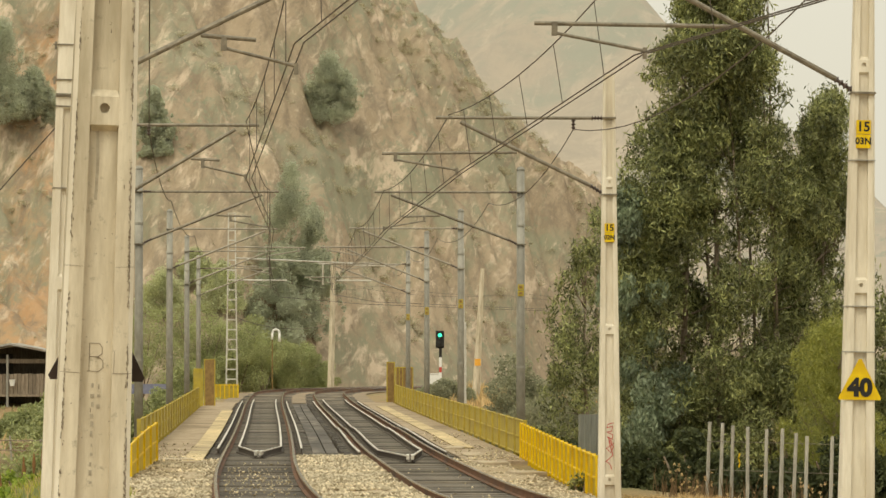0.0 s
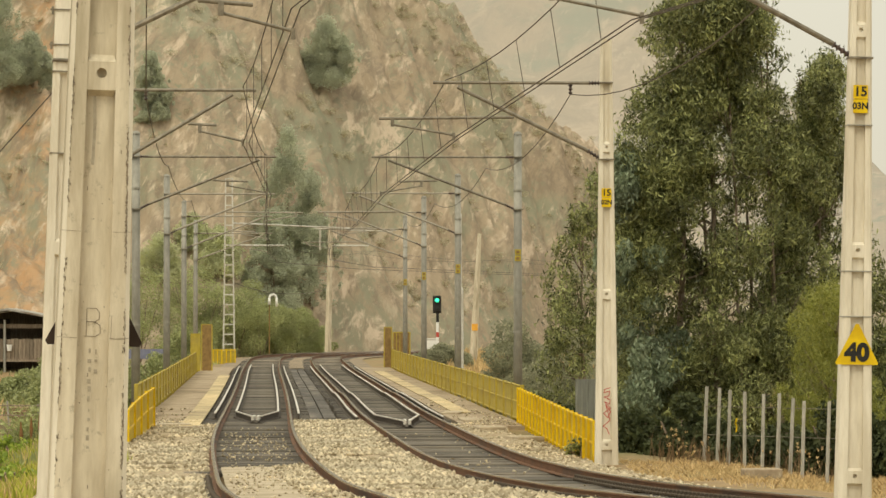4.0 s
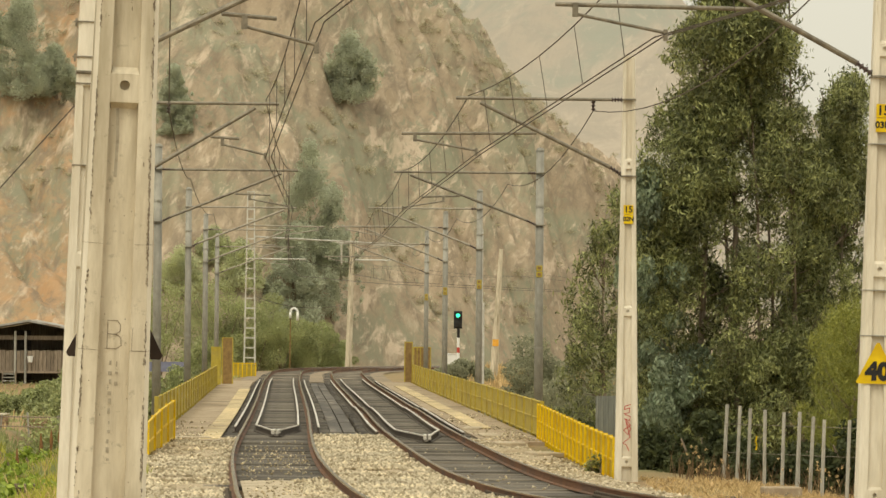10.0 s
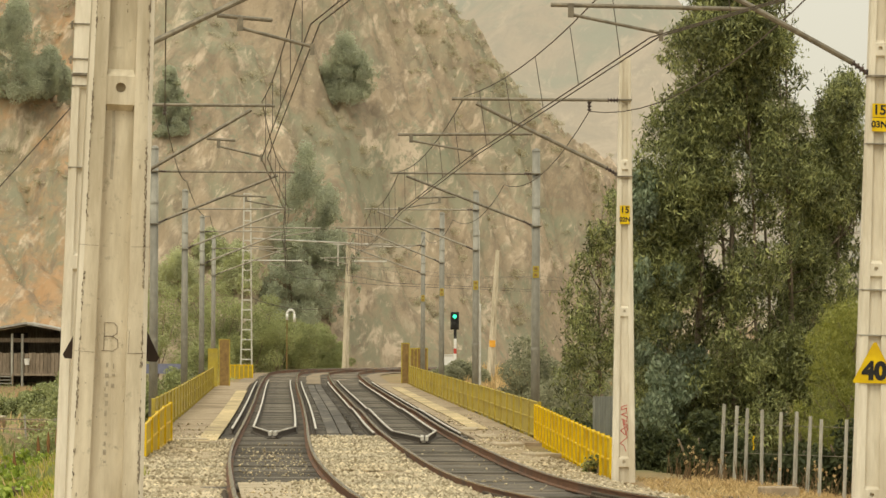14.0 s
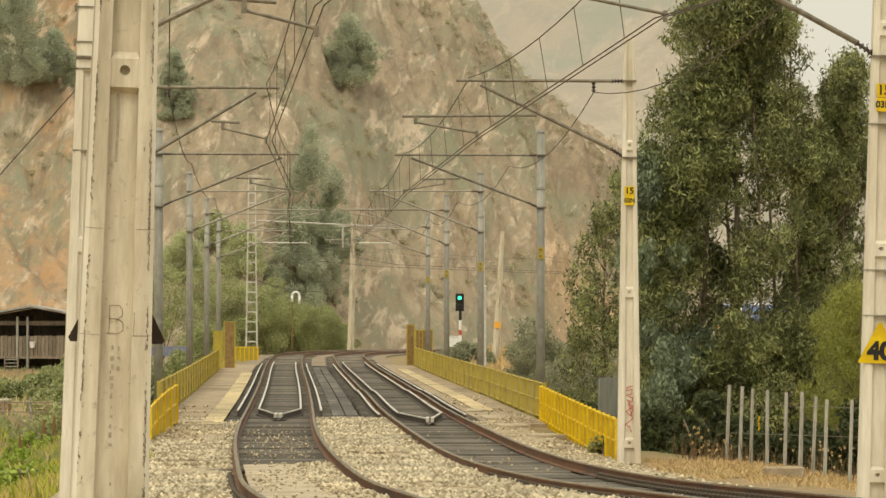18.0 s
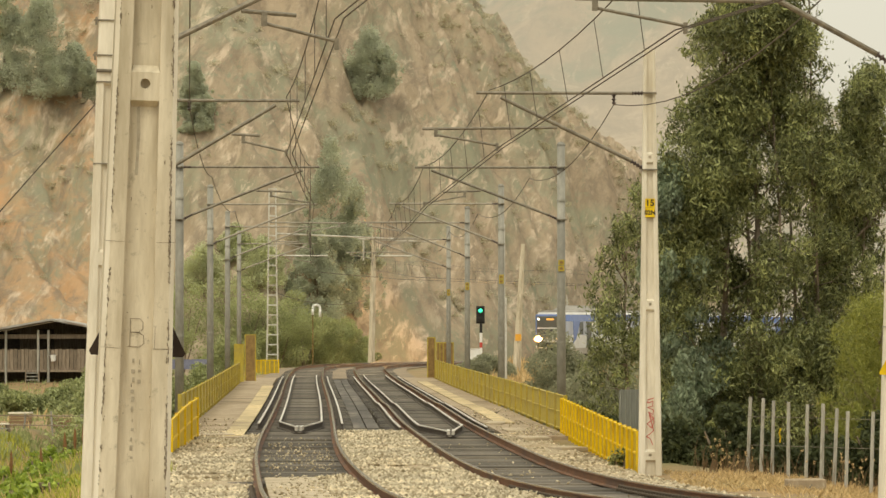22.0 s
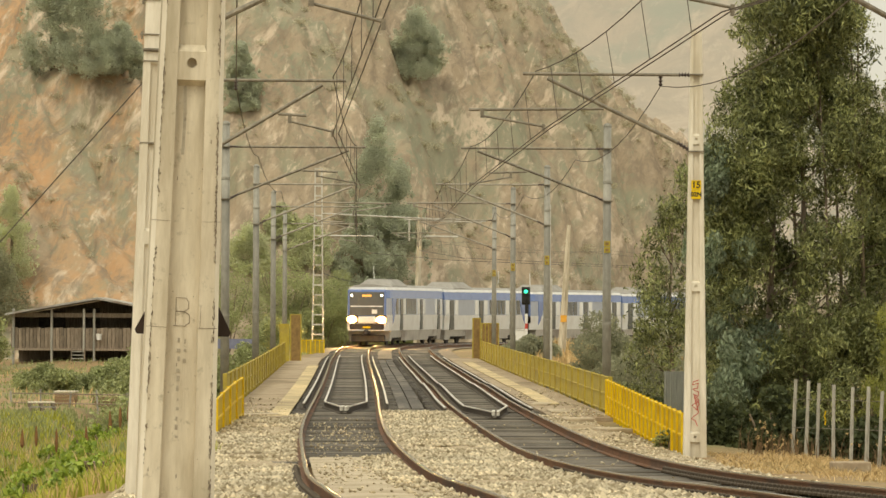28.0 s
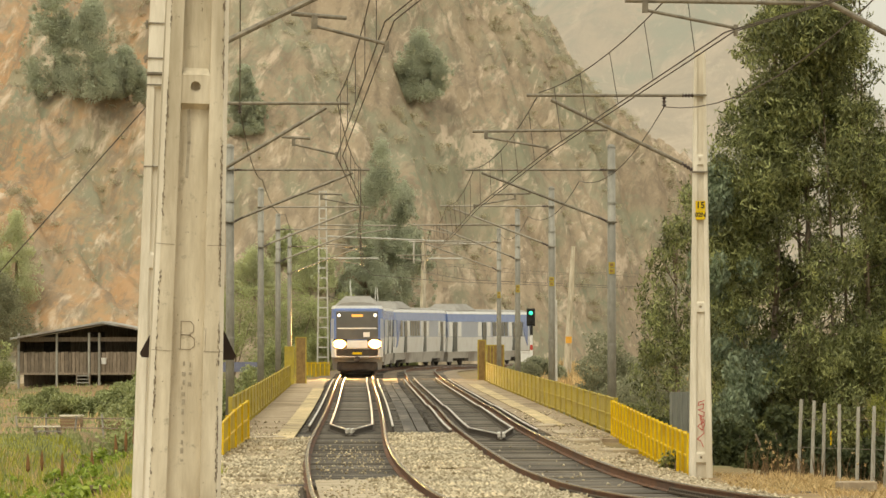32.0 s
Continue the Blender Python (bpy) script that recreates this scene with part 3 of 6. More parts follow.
def concrete_mast(x, d, base, top, label, turn=0.0, holes=(0.5, 3.28, 6.0), lean=0.0, concrete=None):
    """A tapered concrete mast with recessed faces, solid blocks between them and a round hole in each block."""
    t = thing("overhead_line_mast", label, "mast", "overhead line masts", (x, d, base), turn)
    t.matrix_basis = pose(x, d, base, 0, lean, turn)
    h, concrete = top - base, concrete or M_CONCRETE

    def slab(bm, z0, z1, lo, hi, deep):
        """From z0 to z1, between the parts lo and hi of the half width."""
        vs = []
        for z in (z0, z1):
            w = mast_width(z) / 2
            y = deep * (0.36 - 0.018 * z) / 2
            vs.append([bm.verts.new(p) for p in ((lo * w, -y, z), (hi * w, -y, z), (hi * w, y, z), (lo * w, y, z))])
        a, b = vs
        bm.faces.new(a[::-1])
        bm.faces.new(b)
        for i in range(4):
            bm.faces.new((a[i], a[(i + 1) % 4], b[(i + 1) % 4], b[i]))
    for lo, hi in ((-1, -0.44), (0.44, 1)):
        bm = bmesh.new()
        slab(bm, -0.6, h, lo, hi, 1.0)
        cut = bmesh.ops.bevel(bm, geom=[e for e in bm.edges if abs(e.verts[0].co.z - e.verts[1].co.z) > 0.5 and abs(e.verts[0].co.x) > 0.1], offset=0.024, segments=1, affect="EDGES")
        for f in cut["faces"]:
            f.material_index = 1
        part("flange", bm, concrete, t).data.materials.append(M_PALECONC)
    bm = bmesh.new()
    slab(bm, -0.6, h, -0.46, 0.46, 0.64)
    part("web", bm, concrete, t)
    for z in holes:
        if z > h - 0.4:
            continue
        bm = bmesh.new()
        w, y = mast_width(z) * 0.222, (0.36 - 0.018 * z) / 2 - 0.006
        r, n = 0.027, 16
        rings = []
        for yy in (-y, y):
            circle = [bm.verts.new((r * math.cos(2 * math.pi * i / n), yy, z + r * math.sin(2 * math.pi * i / n))) for i in range(n)]
            square = []
            for i in range(n):
                c, s = math.cos(2 * math.pi * i / n), math.sin(2 * math.pi * i / n)
                k = 1 / max(abs(c), abs(s))
                square.append(bm.verts.new((w * c * k, yy, z + (0.09 if s < 0 else 0.06) * s * k)))
            rings.append((circle, square))
        for (c, q), flip in zip(rings, (False, True)):
            for i in range(n):
                face = (c[i], c[(i + 1) % n], q[(i + 1) % n], q[i])
                bm.faces.new(face[::-1] if flip else face)
        for i in range(n):
            j = (i + 1) % n
            bm.faces.new((rings[0][0][j], rings[0][0][i], rings[1][0][i], rings[1][0][j]))
            bm.faces.new((rings[0][1][i], rings[0][1][j], rings[1][1][j], rings[1][1][i]))
        part("hole_block", bm, concrete, t)
        # sloping ledges below and above the block
        for name, z0, z1 in (("ledge", -0.09, -0.122), ("shoulder", 0.06, 0.1)):
            bm = bmesh.new()
            lip = [(-w, y, z0), (w, y, z0), (w * 0.86, y * 0.66, z1), (-w * 0.86, y * 0.66, z1), (-w, y * 0.6, z0), (w, y * 0.6, z0)]
            v = [bm.verts.new((px, -py - 0.001, z + pz)) for px, py, pz in lip]
            for face in ((0, 1, 2, 3), (0, 3, 4), (1, 5, 2), (4, 3, 2, 5), (0, 4, 5, 1)):
                bm.faces.new([v[i] for i in face])
            bmesh.ops.recalc_face_normals(bm, faces=bm.faces)
            part(name, bm, concrete, t)
    bm = bmesh.new()
    box(bm, (0, 0, -0.1), (0.8, 0.8, 0.26), bevel=0.03)
    part("footing", bm, M_DECK, t)
    return t


def steel_mast(x, d, base, top, label):
    t = thing("overhead_line_mast", label, "mast", "overhead line masts", (x, d, base))
    h = top - base
    part("tube", tube(bmesh.new(), (0, 0, 0), (0, 0, h), 0.125, 0.105, 16), M_STEEL, t, smooth=True)
    part("cap", lathe(bmesh.new(), (0, 0, h), [(0.115, 0), (0.115, 0.03), (0.08, 0.08), (0.02, 0.1)], 14), M_STEEL, t)
    for z in (h * 0.36, h * 0.82):
        part("collar", lathe(bmesh.new(), (0, 0, z), [(0.124, -0.03), (0.124, 0.03)], 14), M_STEEL, t)
    part("base_plate", box(bmesh.new(), (0, 0, 0.02), (0.45, 0.45, 0.05), bevel=0.01), M_STEEL, t)
    return t


def insulator(bm, p, q, r=0.05, sheds=5):
    p, q = Vector(p), Vector(q)
    m = Matrix.Translation(p) @ (q - p).to_track_quat("Z", "Y").to_matrix().to_4x4()
    L = (q - p).length
    prof = [(0.02, 0)]
    for i in range(sheds):
        prof += [(0.022, L * (i + 0.15) / sheds), (r, L * (i + 0.45) / sheds), (0.022, L * (i + 0.8) / sheds)]
    lathe(bm, (0, 0, 0), prof + [(0.02, L)], 8, m)


def cantilever(mast, x, d, fx, side, rail, pull, tie=6.85, trim=0.0, metal=None):
    """Tie, strut, registration tube and steady arm from a mast towards its track. side: +1 when the track lies to the mast's right."""
    metal = metal or M_TUBE
    h = heading(fx, d)
    k = 1 / math.sqrt(1 + h * h)
    zero = mast.location.z

    def at(out, z):
        return Vector((side * out * k, -side * out * k * h, z + rail - zero))
    reach = abs(float(fx(d)) - x) * k + trim
    bm = tube(bmesh.new(), at(0.32, tie), at(reach + 0.5, tie), 0.030)
    part("tie_tube", bm, metal, mast)
    strut_top = reach + 0.05
    bm = tube(bmesh.new(), at(0.34, lerp(5.43, tie - 0.08, 0.34 / strut_top)), at(strut_top, tie - 0.08), 0.036)
    part("strut_tube", bm, metal, mast)
    hook = 0.62 * strut_top
    zreg = lerp(5.43, tie - 0.08, 0.62) - 0.05
    far = reach + (1.5 if pull else -0.25)
    bm = tube(bmesh.new(), at(hook, zreg), at(far, zreg - 0.03), 0.027)
    start, end = (far - 0.25, reach + 0.12) if pull else (hook + (far - hook) * 0.42, reach + 0.25)
    box(bm, at(start, zreg - 0.09), (0.07, 0.07, 0.17))
    part("registration_tube", bm, metal, mast)
    bm = tube(bmesh.new(), at(start, zreg - 0.14), at(end, 5.88), 0.021)
    box(bm, at(end, 5.85), (0.05, 0.06, 0.14))
    part("steady_arm", bm, metal, mast)
    for p, q in ((at(0.06, tie), at(0.34, tie)), (at(0.08, 5.43), at(0.36, lerp(5.43, tie - 0.08, 0.36 / strut_top)))):
        bm = bmesh.new()
        insulator(bm, p, q)
        part("insulator", bm, M_INSUL, mast)
    for z in (tie, 5.43):
        part("bracket_clamp", box(bmesh.new(), at(0.0, z), (mast_width(z) * 1.06, 0.34, 0.025)), metal, mast)
    return track_point(fx, d, side * (trim + (0.12 if pull else 0.25)), 5.8), track_point(fx, d, side * (trim + 0.25), tie + 0.04)


FONT_ROT = Matrix.Rotation(radians(90), 4, "X")


def lettering(text, size, material, parent, m, bold=0.012):
    cu = bpy.data.curves.new("lettering", "FONT")
    cu.body, cu.size, cu.align_x, cu.align_y, cu.extrude, cu.offset, cu.space_line = text, size, "CENTER", "CENTER", 0.001, bold, 0.85
    cu.resolution_u = 4
    tmp = bpy.data.objects.new("lettering", cu)
    scene.collection.objects.link(tmp)
    bpy.context.view_layer.update()
    me = bpy.data.meshes.new_from_object(tmp.evaluated_get(bpy.context.evaluated_depsgraph_get()))
    bpy.data.objects.remove(tmp)
    me.materials.clear()
    me.materials.append(material)
    ob = new("lettering", me)
    ob.parent = parent
    ob.matrix_basis = m @ FONT_ROT
    return ob


def number_plate(mast, z, y, text, w=0.27):
    """Two small yellow plates, one over the other, with black figures."""
    for i, word in enumerate(text):
        zz = z - i * w * 0.98
        p = part("number_plate", box(bmesh.new(), (0, y, zz), (w, 0.006, w * 0.94), bevel=0.002), M_YELLOW, mast, "small yellow plate with black figures")
        lettering(word, w * (0.92 if len(word) < 3 else 0.62), M_BLACK, p, pose(0, y - 0.005, zz), 0.004)


CONTACT, MESSENGER = {"left": [], "right": []}, {"left": [], "right": []}


def hang(track, points):
    CONTACT[track].append(points[0])
    MESSENGER[track].append(points[1])


base_near = lambda d: float(rail_z(d)) - 0.35
m_b = concrete_mast(-1.80, 22.5, 0.6, 8.8, "thick weathered concrete mast with a round hole and a stencilled letter", turn=7, holes=(0.5, 3.28, 6.06), lean=1.85)
m_l2 = concrete_mast(-4.35, 50.5, base_near(50), 8.1, "weathered concrete mast with iron clamps and a guy wire", turn=7, lean=1.3, holes=(0.5, 3.28), concrete=M_PALECONC)
hang("left", cantilever(m_l2, -4.28, 50.5, left_x, 1, float(rail_z(50.5)) - 0.25, False, trim=-0.4))
m_l3 = concrete_mast(-5.75, 80.0, base_near(80), 7.9, "pale concrete mast with a long cantilever arm")
hang("left", cantilever(m_l3, -5.75, 80.0, left_x, 1, 0.0, False, trim=-0.55))
m_03 = concrete_mast(5.36, 52.0, 0.1, 8.3, "pale concrete mast with a yellow number plate and speed sign", turn=2, lean=1.0, concrete=M_PALECONC)
hang("right", cantilever(m_03, 5.40, 52.0, right_x, -1, float(rail_z(52)) - 0.1, True, trim=0.4))
m_02 = concrete_mast(3.49, 78.0, -0.32, 7.68, "pale concrete mast with a yellow number plate and red scribbles", concrete=M_PALECONC)
hang("right", cantilever(m_02, 3.49, 78.0, right_x, -1, 0.02, True, trim=0.18))
number_plate(m_03, 5.23, -0.155, ("15", "03N"), 0.18)
number_plate(m_02, 5.15, -0.15, ("15", "02N"), 0.18)
for i, (x, d) in enumerate([(-7.62, 114.0), (-8.9, 149.5), (-10.2, 184.0), (-11.75, 223.0)]):
    m = steel_mast(x, d, -0.6, 7.45, "round grey galvanised steel mast beside the bridge")
    hang("left", cantilever(m, x, d, left_x, 1, 0.0, i == 1, metal=M_HAZETUBE if i else M_TUBE))
for i, (x, d) in enumerate([(2.72, 114.5), (1.42, 149.0), (0.26, 177.0), (-0.63, 212.0)]):
    m = steel_mast(x, d, -0.9, 7.45, "round grey galvanised steel mast with a small yellow tag")
    hang("right", cantilever(m, x, d, right_x, -1, 0.0, i % 2 == 1, metal=M_HAZETUBE if i else M_TUBE))
    for z in (5.0, 5.17):
        p = part("number_plate", box(bmesh.new(), (0, -0.135, z), (0.17, 0.006, 0.15), bevel=0.002), M_YELLOWDULL, m, "small faded yellow plate")
        part("faded_bar", box(bmesh.new(), (0.0, -0.14, z), (0.09, 0.004, 0.07)), M_BROWN, p)


def wire(name, label, pts, r, material=None, sag=0.0, steps=10):
    """One wire through the given points, sagging between them."""
    verts, faces, n = [], [], 5
    line = []
    for a, b in zip(pts, pts[1:]):
        for i in range(steps):
            k = i / steps
            p = a.lerp(b, k)
            p.z -= 4 * sag * k * (1 - k)
            line.append(p)
    line.append(pts[-1].copy())
    for p in line:
        for j in range(n):
            verts.append((p.x + r * math.cos(2 * math.pi * j / n), p.y, p.z + r * math.sin(2 * math.pi * j / n)))
    for i in range(len(line) - 1):
        for j in range(n):
            faces.append((i * n + j, i * n + (j + 1) % n, (i + 1) * n + (j + 1) % n, (i + 1) * n + j))
    ob = raw(name, verts, faces, material or M_WIRE)
    return tagged(ob, label, "wire", "overhead wires"), line


def overhead(track, fx, before, after):
    con = [before[0]] + CONTACT[track] + [after[0]]
    mes = [before[1]] + MESSENGER[track] + [after[1]]
    wire("contact_wire", "dark copper contact wire above the track", con, 0.010)
    wire("contact_wire", "dark copper contact wire above the track", [p + Vector((0.11, 0, 0.01)) for p in con], 0.010)
    _, line = wire("messenger_wire", "dark messenger wire sagging between masts", mes, 0.010, sag=0.3)
    bm = bmesh.new()
    for a, b, p, q in zip(con, con[1:], mes, mes[1:]):
        for k in (0.12, 0.31, 0.5, 0.69, 0.88):
            lo, hi = a.lerp(b, k), p.lerp(q, k)
            hi.z -= 4 * 0.3 * k * (1 - k)
            tube(bm, lo, hi, 0.006, n=4, caps=False)
    ob = part("dropper_wires", bm, M_WIRE)
    tagged(ob, "thin vertical droppers between the two wires", "wire", "overhead wires", "stuff")


far_l = [(track_point(left_x, d, s, 5.8), track_point(left_x, d, 0, 6.9)) for d, s in ((262, 0.2), (295, -0.2), (325, 0.2), (360, 0))]
far_r = [(track_point(right_x, d, s, 5.8), track_point(right_x, d, 0, 6.9)) for d, s in ((250, 0.2), (285, -0.2), (320, 0.2), (360, 0))]
for p in far_l[:-1]:
    hang("left", p)
for p in far_r[:-1]:
    hang("right", p)
overhead("left", left_x, (track_point(left_x, 22, 0.2, 5.5), track_point(left_x, 22, 0, 6.7)), far_l[-1])
overhead("right", right_x, (track_point(right_x, 22, 0.2, 5.7), track_point(right_x, 22, 0, 6.8)), far_r[-1])


# ---- yellow railings ----
def railing(name, label, fx, side, d0, d1, panel, material, height, sheet_material, sag=lambda d: 0.0):
    """A railing along a track: posts, three rails and pickets or sheet panels, each a part."""
    t = thing(name, label, "railing", "yellow bridge railings")
    n = max(1, round((d1 - d0) / panel))
    for i in range(n + 1):
        d = lerp(d0, d1, i / n)
        c = track_point(fx, d, side(d), 0)
        part("post", box(bmesh.new(), (c.x, c.y, c.z - 0.2 - sag(d) + (height + 0.02) / 2), (0.11, 0.08, height + 0.06), bevel=0.006), material, t)
    for i in range(n):
        a, b = lerp(d0, d1, i / n), lerp(d0, d1, (i + 1) / n)
        p, q = track_point(fx, a, side(a), -0.2 - sag(a)), track_point(fx, b, side(b), -0.2 - sag(b))
        for z in (0.1, height * 0.55, height):
            part("rail_bar", tube(bmesh.new(), p + Vector((0, 0, z)), q + Vector((0, 0, z)), 0.03, n=6), material, t)
        bm = bmesh.new()
        u, w = p.lerp(q, 0.02), p.lerp(q, 0.98)
        vs = [bm.verts.new(c + Vector((o, 0, z))) for o in (-0.006, 0.006) for c, z in ((u, 0.12), (w, 0.12), (w, height - 0.03), (u, height - 0.03))]
        for face in ((0, 1, 2, 3), (7, 6, 5, 4), (0, 4, 5, 1), (2, 6, 7, 3), (1, 5, 6, 2), (0, 3, 7, 4)):
            bm.faces.new([vs[k] for k in face])
        part("sheet_panel", bm, sheet_material, t)
    return t


railing("railing", "bright yellow sheet railing with close posts at the bridge approach", right_x, lambda d: lerp(2.42, 2.95, (d - 79) / 27), 78.8, 106.0, 1.36, M_YELLOW, 0.9, M_YELLOWMID, lambda d: 0.17 * ((106.0 - d) / 27.2) ** 1.3)
railing("railing", "faded yellow sheet railing along the bridge", right_x, lambda d: 3.1, 107.0, 214.0, 3.6, M_YELLOWDULL, 0.95, M_YELLOWDULL)
railing("railing", "bright yellow sheet railing with close posts at the bridge approach", left_x, lambda d: lerp(-2.72, -2.49, (d - 90) / 13), 90.0, 103.0, 3.25, M_YELLOW, 0.97, M_YELLOWMID, lambda d: 0.25 * ((103.0 - d) / 13.0) ** 1.4)
railing("railing", "faded yellow sheet railing along the bridge", left_x, lambda d: -3.1, 109.0, 200.0, 3.6, M_YELLOWDULL, 0.95, M_YELLOWDULL)


# ---- the train ----
def arc_table():
    ds = np.arange(20, 461, 0.5)
    xs = left_x(ds)
    return ds, np.concatenate([[0], np.cumsum(np.hypot(np.diff(xs), np.diff(ds)))])


ARC_D, ARC_S = arc_table()


def along(s):
    """The left track's point s metres along it."""
    d = float(np.interp(s, ARC_S, ARC_D))
    if s > ARC_S[-1]:
        a, b = track_point(left_x, 459.0), track_point(left_x, 460.0)
        return b + (b - a).normalized() * (s - ARC_S[-1])
    return track_point(left_x, d)


CAR = 21.0
front_s = spline([(t, float(np.interp(d, ARC_D, ARC_S))) for t, d in ((21.0, 336.6), (22.0, 327.0), (23.0, 317.6), (24.0, 308.3), (26.5, 284.3), (27.0, 279.3), (28.0, 268.5), (29.0, 258.0), (30.0, 247.3), (31.0, 236.7), (32.0, 226.0))])


def car_rows(index):
    rows = []
    for i in range(65):
        t = i * 0.5
        s = float(front_s(t)) + CAR * index
        a, b = along(s + 3.2), along(s + CAR - 3.2)
        c = (a + b) / 2
        turn = math.degrees(math.atan2(-(a.x - b.x), a.y - b.y))
        rows.append((t, pose(c.x, c.y, c.z, 0, 0, turn)))
    return rows


M_TBLUE = mat("train_blue", (0.15, 0.22, 0.47), (0.18, 0.26, 0.53), 2, 0.22, 0.1, bump=0, spec=0.7)
M_TSIDE = mat("train_pale_blue", (0.38, 0.41, 0.48), (0.43, 0.46, 0.53), 2, 0.3, 0.1, bump=0, spec=0.6)
M_TWHITE = mat("train_white", (0.72, 0.72, 0.70), (0.80, 0.80, 0.78), 2, 0.3, 0, bump=0, stain=(0.66, 0.64, 0.60), stain_scale=0.8, spec=0.6)
M_TSKIRT = mat("train_skirt", (0.44, 0.41, 0.36), (0.54, 0.50, 0.44), 3, 0.6, 0, bump=0.05, stain=(0.28, 0.24, 0.2))
M_TROOF = mat("train_roof", (0.28, 0.265, 0.24), (0.38, 0.36, 0.325), 2, 0.7, 0, bump=0.05, stain=(0.28, 0.26, 0.23))
M_TDARK = mat("train_underframe", (0.035, 0.03, 0.027), (0.075, 0.065, 0.055), 5, 0.8, 0.1, bump=0.1)
M_TGLASS = mat("train_window", (0.07, 0.08, 0.085), (0.10, 0.11, 0.115), 1, 0.1, 0, bump=0, spec=0.8)
M_TDOOR = mat("train_door", (0.07, 0.075, 0.065), (0.10, 0.105, 0.09), 2, 0.35, 0.1, bump=0)
# grey lifted to imitate sky reflected in the glass
M_TSCREEN = mat("train_windscreen", (0.10, 0.10, 0.095), (0.13, 0.13, 0.12), 1, 0.1, 0, bump=0, spec=0.8)
# bright sky in the glass is painted as a near-white base colour
M_TPANE = mat("train_sky_bright_pane", (0.86, 0.87, 0.85), (0.92, 0.92, 0.90), 1, 0.12, 0, bump=0, spec=0.8)
G_HEAD = glow("headlamp", (1.0, 0.60, 0.24), 2900.0)
# orange glow of the ring added to imitate the headlamp's halo
G_HALO = glow("halo_ring", (1.0, 0.45, 0.14), 2.4)
M_BEZEL = mat("lamp_bezel", (0.012, 0.004, 0.001), (0.016, 0.006, 0.0015), 9, 0.8, 0.0, bump=0)
G_MARK = glow("marker_lamp", (1.0, 0.93, 0.82), 3.0)
G_SIGN = glow("destination_board", (1.0, 0.48, 0.12), 0.45)
G_GREEN = glow("green_lamp", (0.05, 0.85, 0.50), 1.6)

# half sections of the car's side, (half width, height above rail) from low to high
SKIRT = ((1.30, 0.28), (1.38, 0.95))
LOWER = ((1.40, 0.95), (1.45, 1.95))
BAND = ((1.435, 1.95), (1.42, 3.02))
UPPER = ((1.44, 3.02), (1.40, 3.55))
EDGE = ((1.41, 3.55), (1.33, 3.72))
ROOF = ((1.32, 3.70), (1.05, 3.84), (0.5, 3.90))


def prism(half, y0, y1, nose=0.0):
    """A band of the car body from y0 to y1; nose draws its front end in."""
    bm = bmesh.new()
    pts = [(w, z) for w, z in half] + [(-w, z) for w, z in half[::-1]]
    rings = []
    stations = [(y0, 1.0)] + ([(y1 - nose, 1.0), (y1 - nose * 0.35, 0.96), (y1, 0.84)] if nose else [(y1, 1.0)])
    for y, k in stations:
        rings.append([bm.verts.new((x * k, y - (0.16 * max(0, z - 1.9) if nose and k < 1 else 0), z)) for x, z in pts])
    n = len(pts)
    for a, b in zip(rings, rings[1:]):
        for i in range(n):
            bm.faces.new((a[i], a[(i + 1) % n], b[(i + 1) % n], b[i]))
    bm.faces.new(rings[0][::-1])
    bm.faces.new(rings[-1])
    bmesh.ops.recalc_face_normals(bm, faces=bm.faces)
    return bm


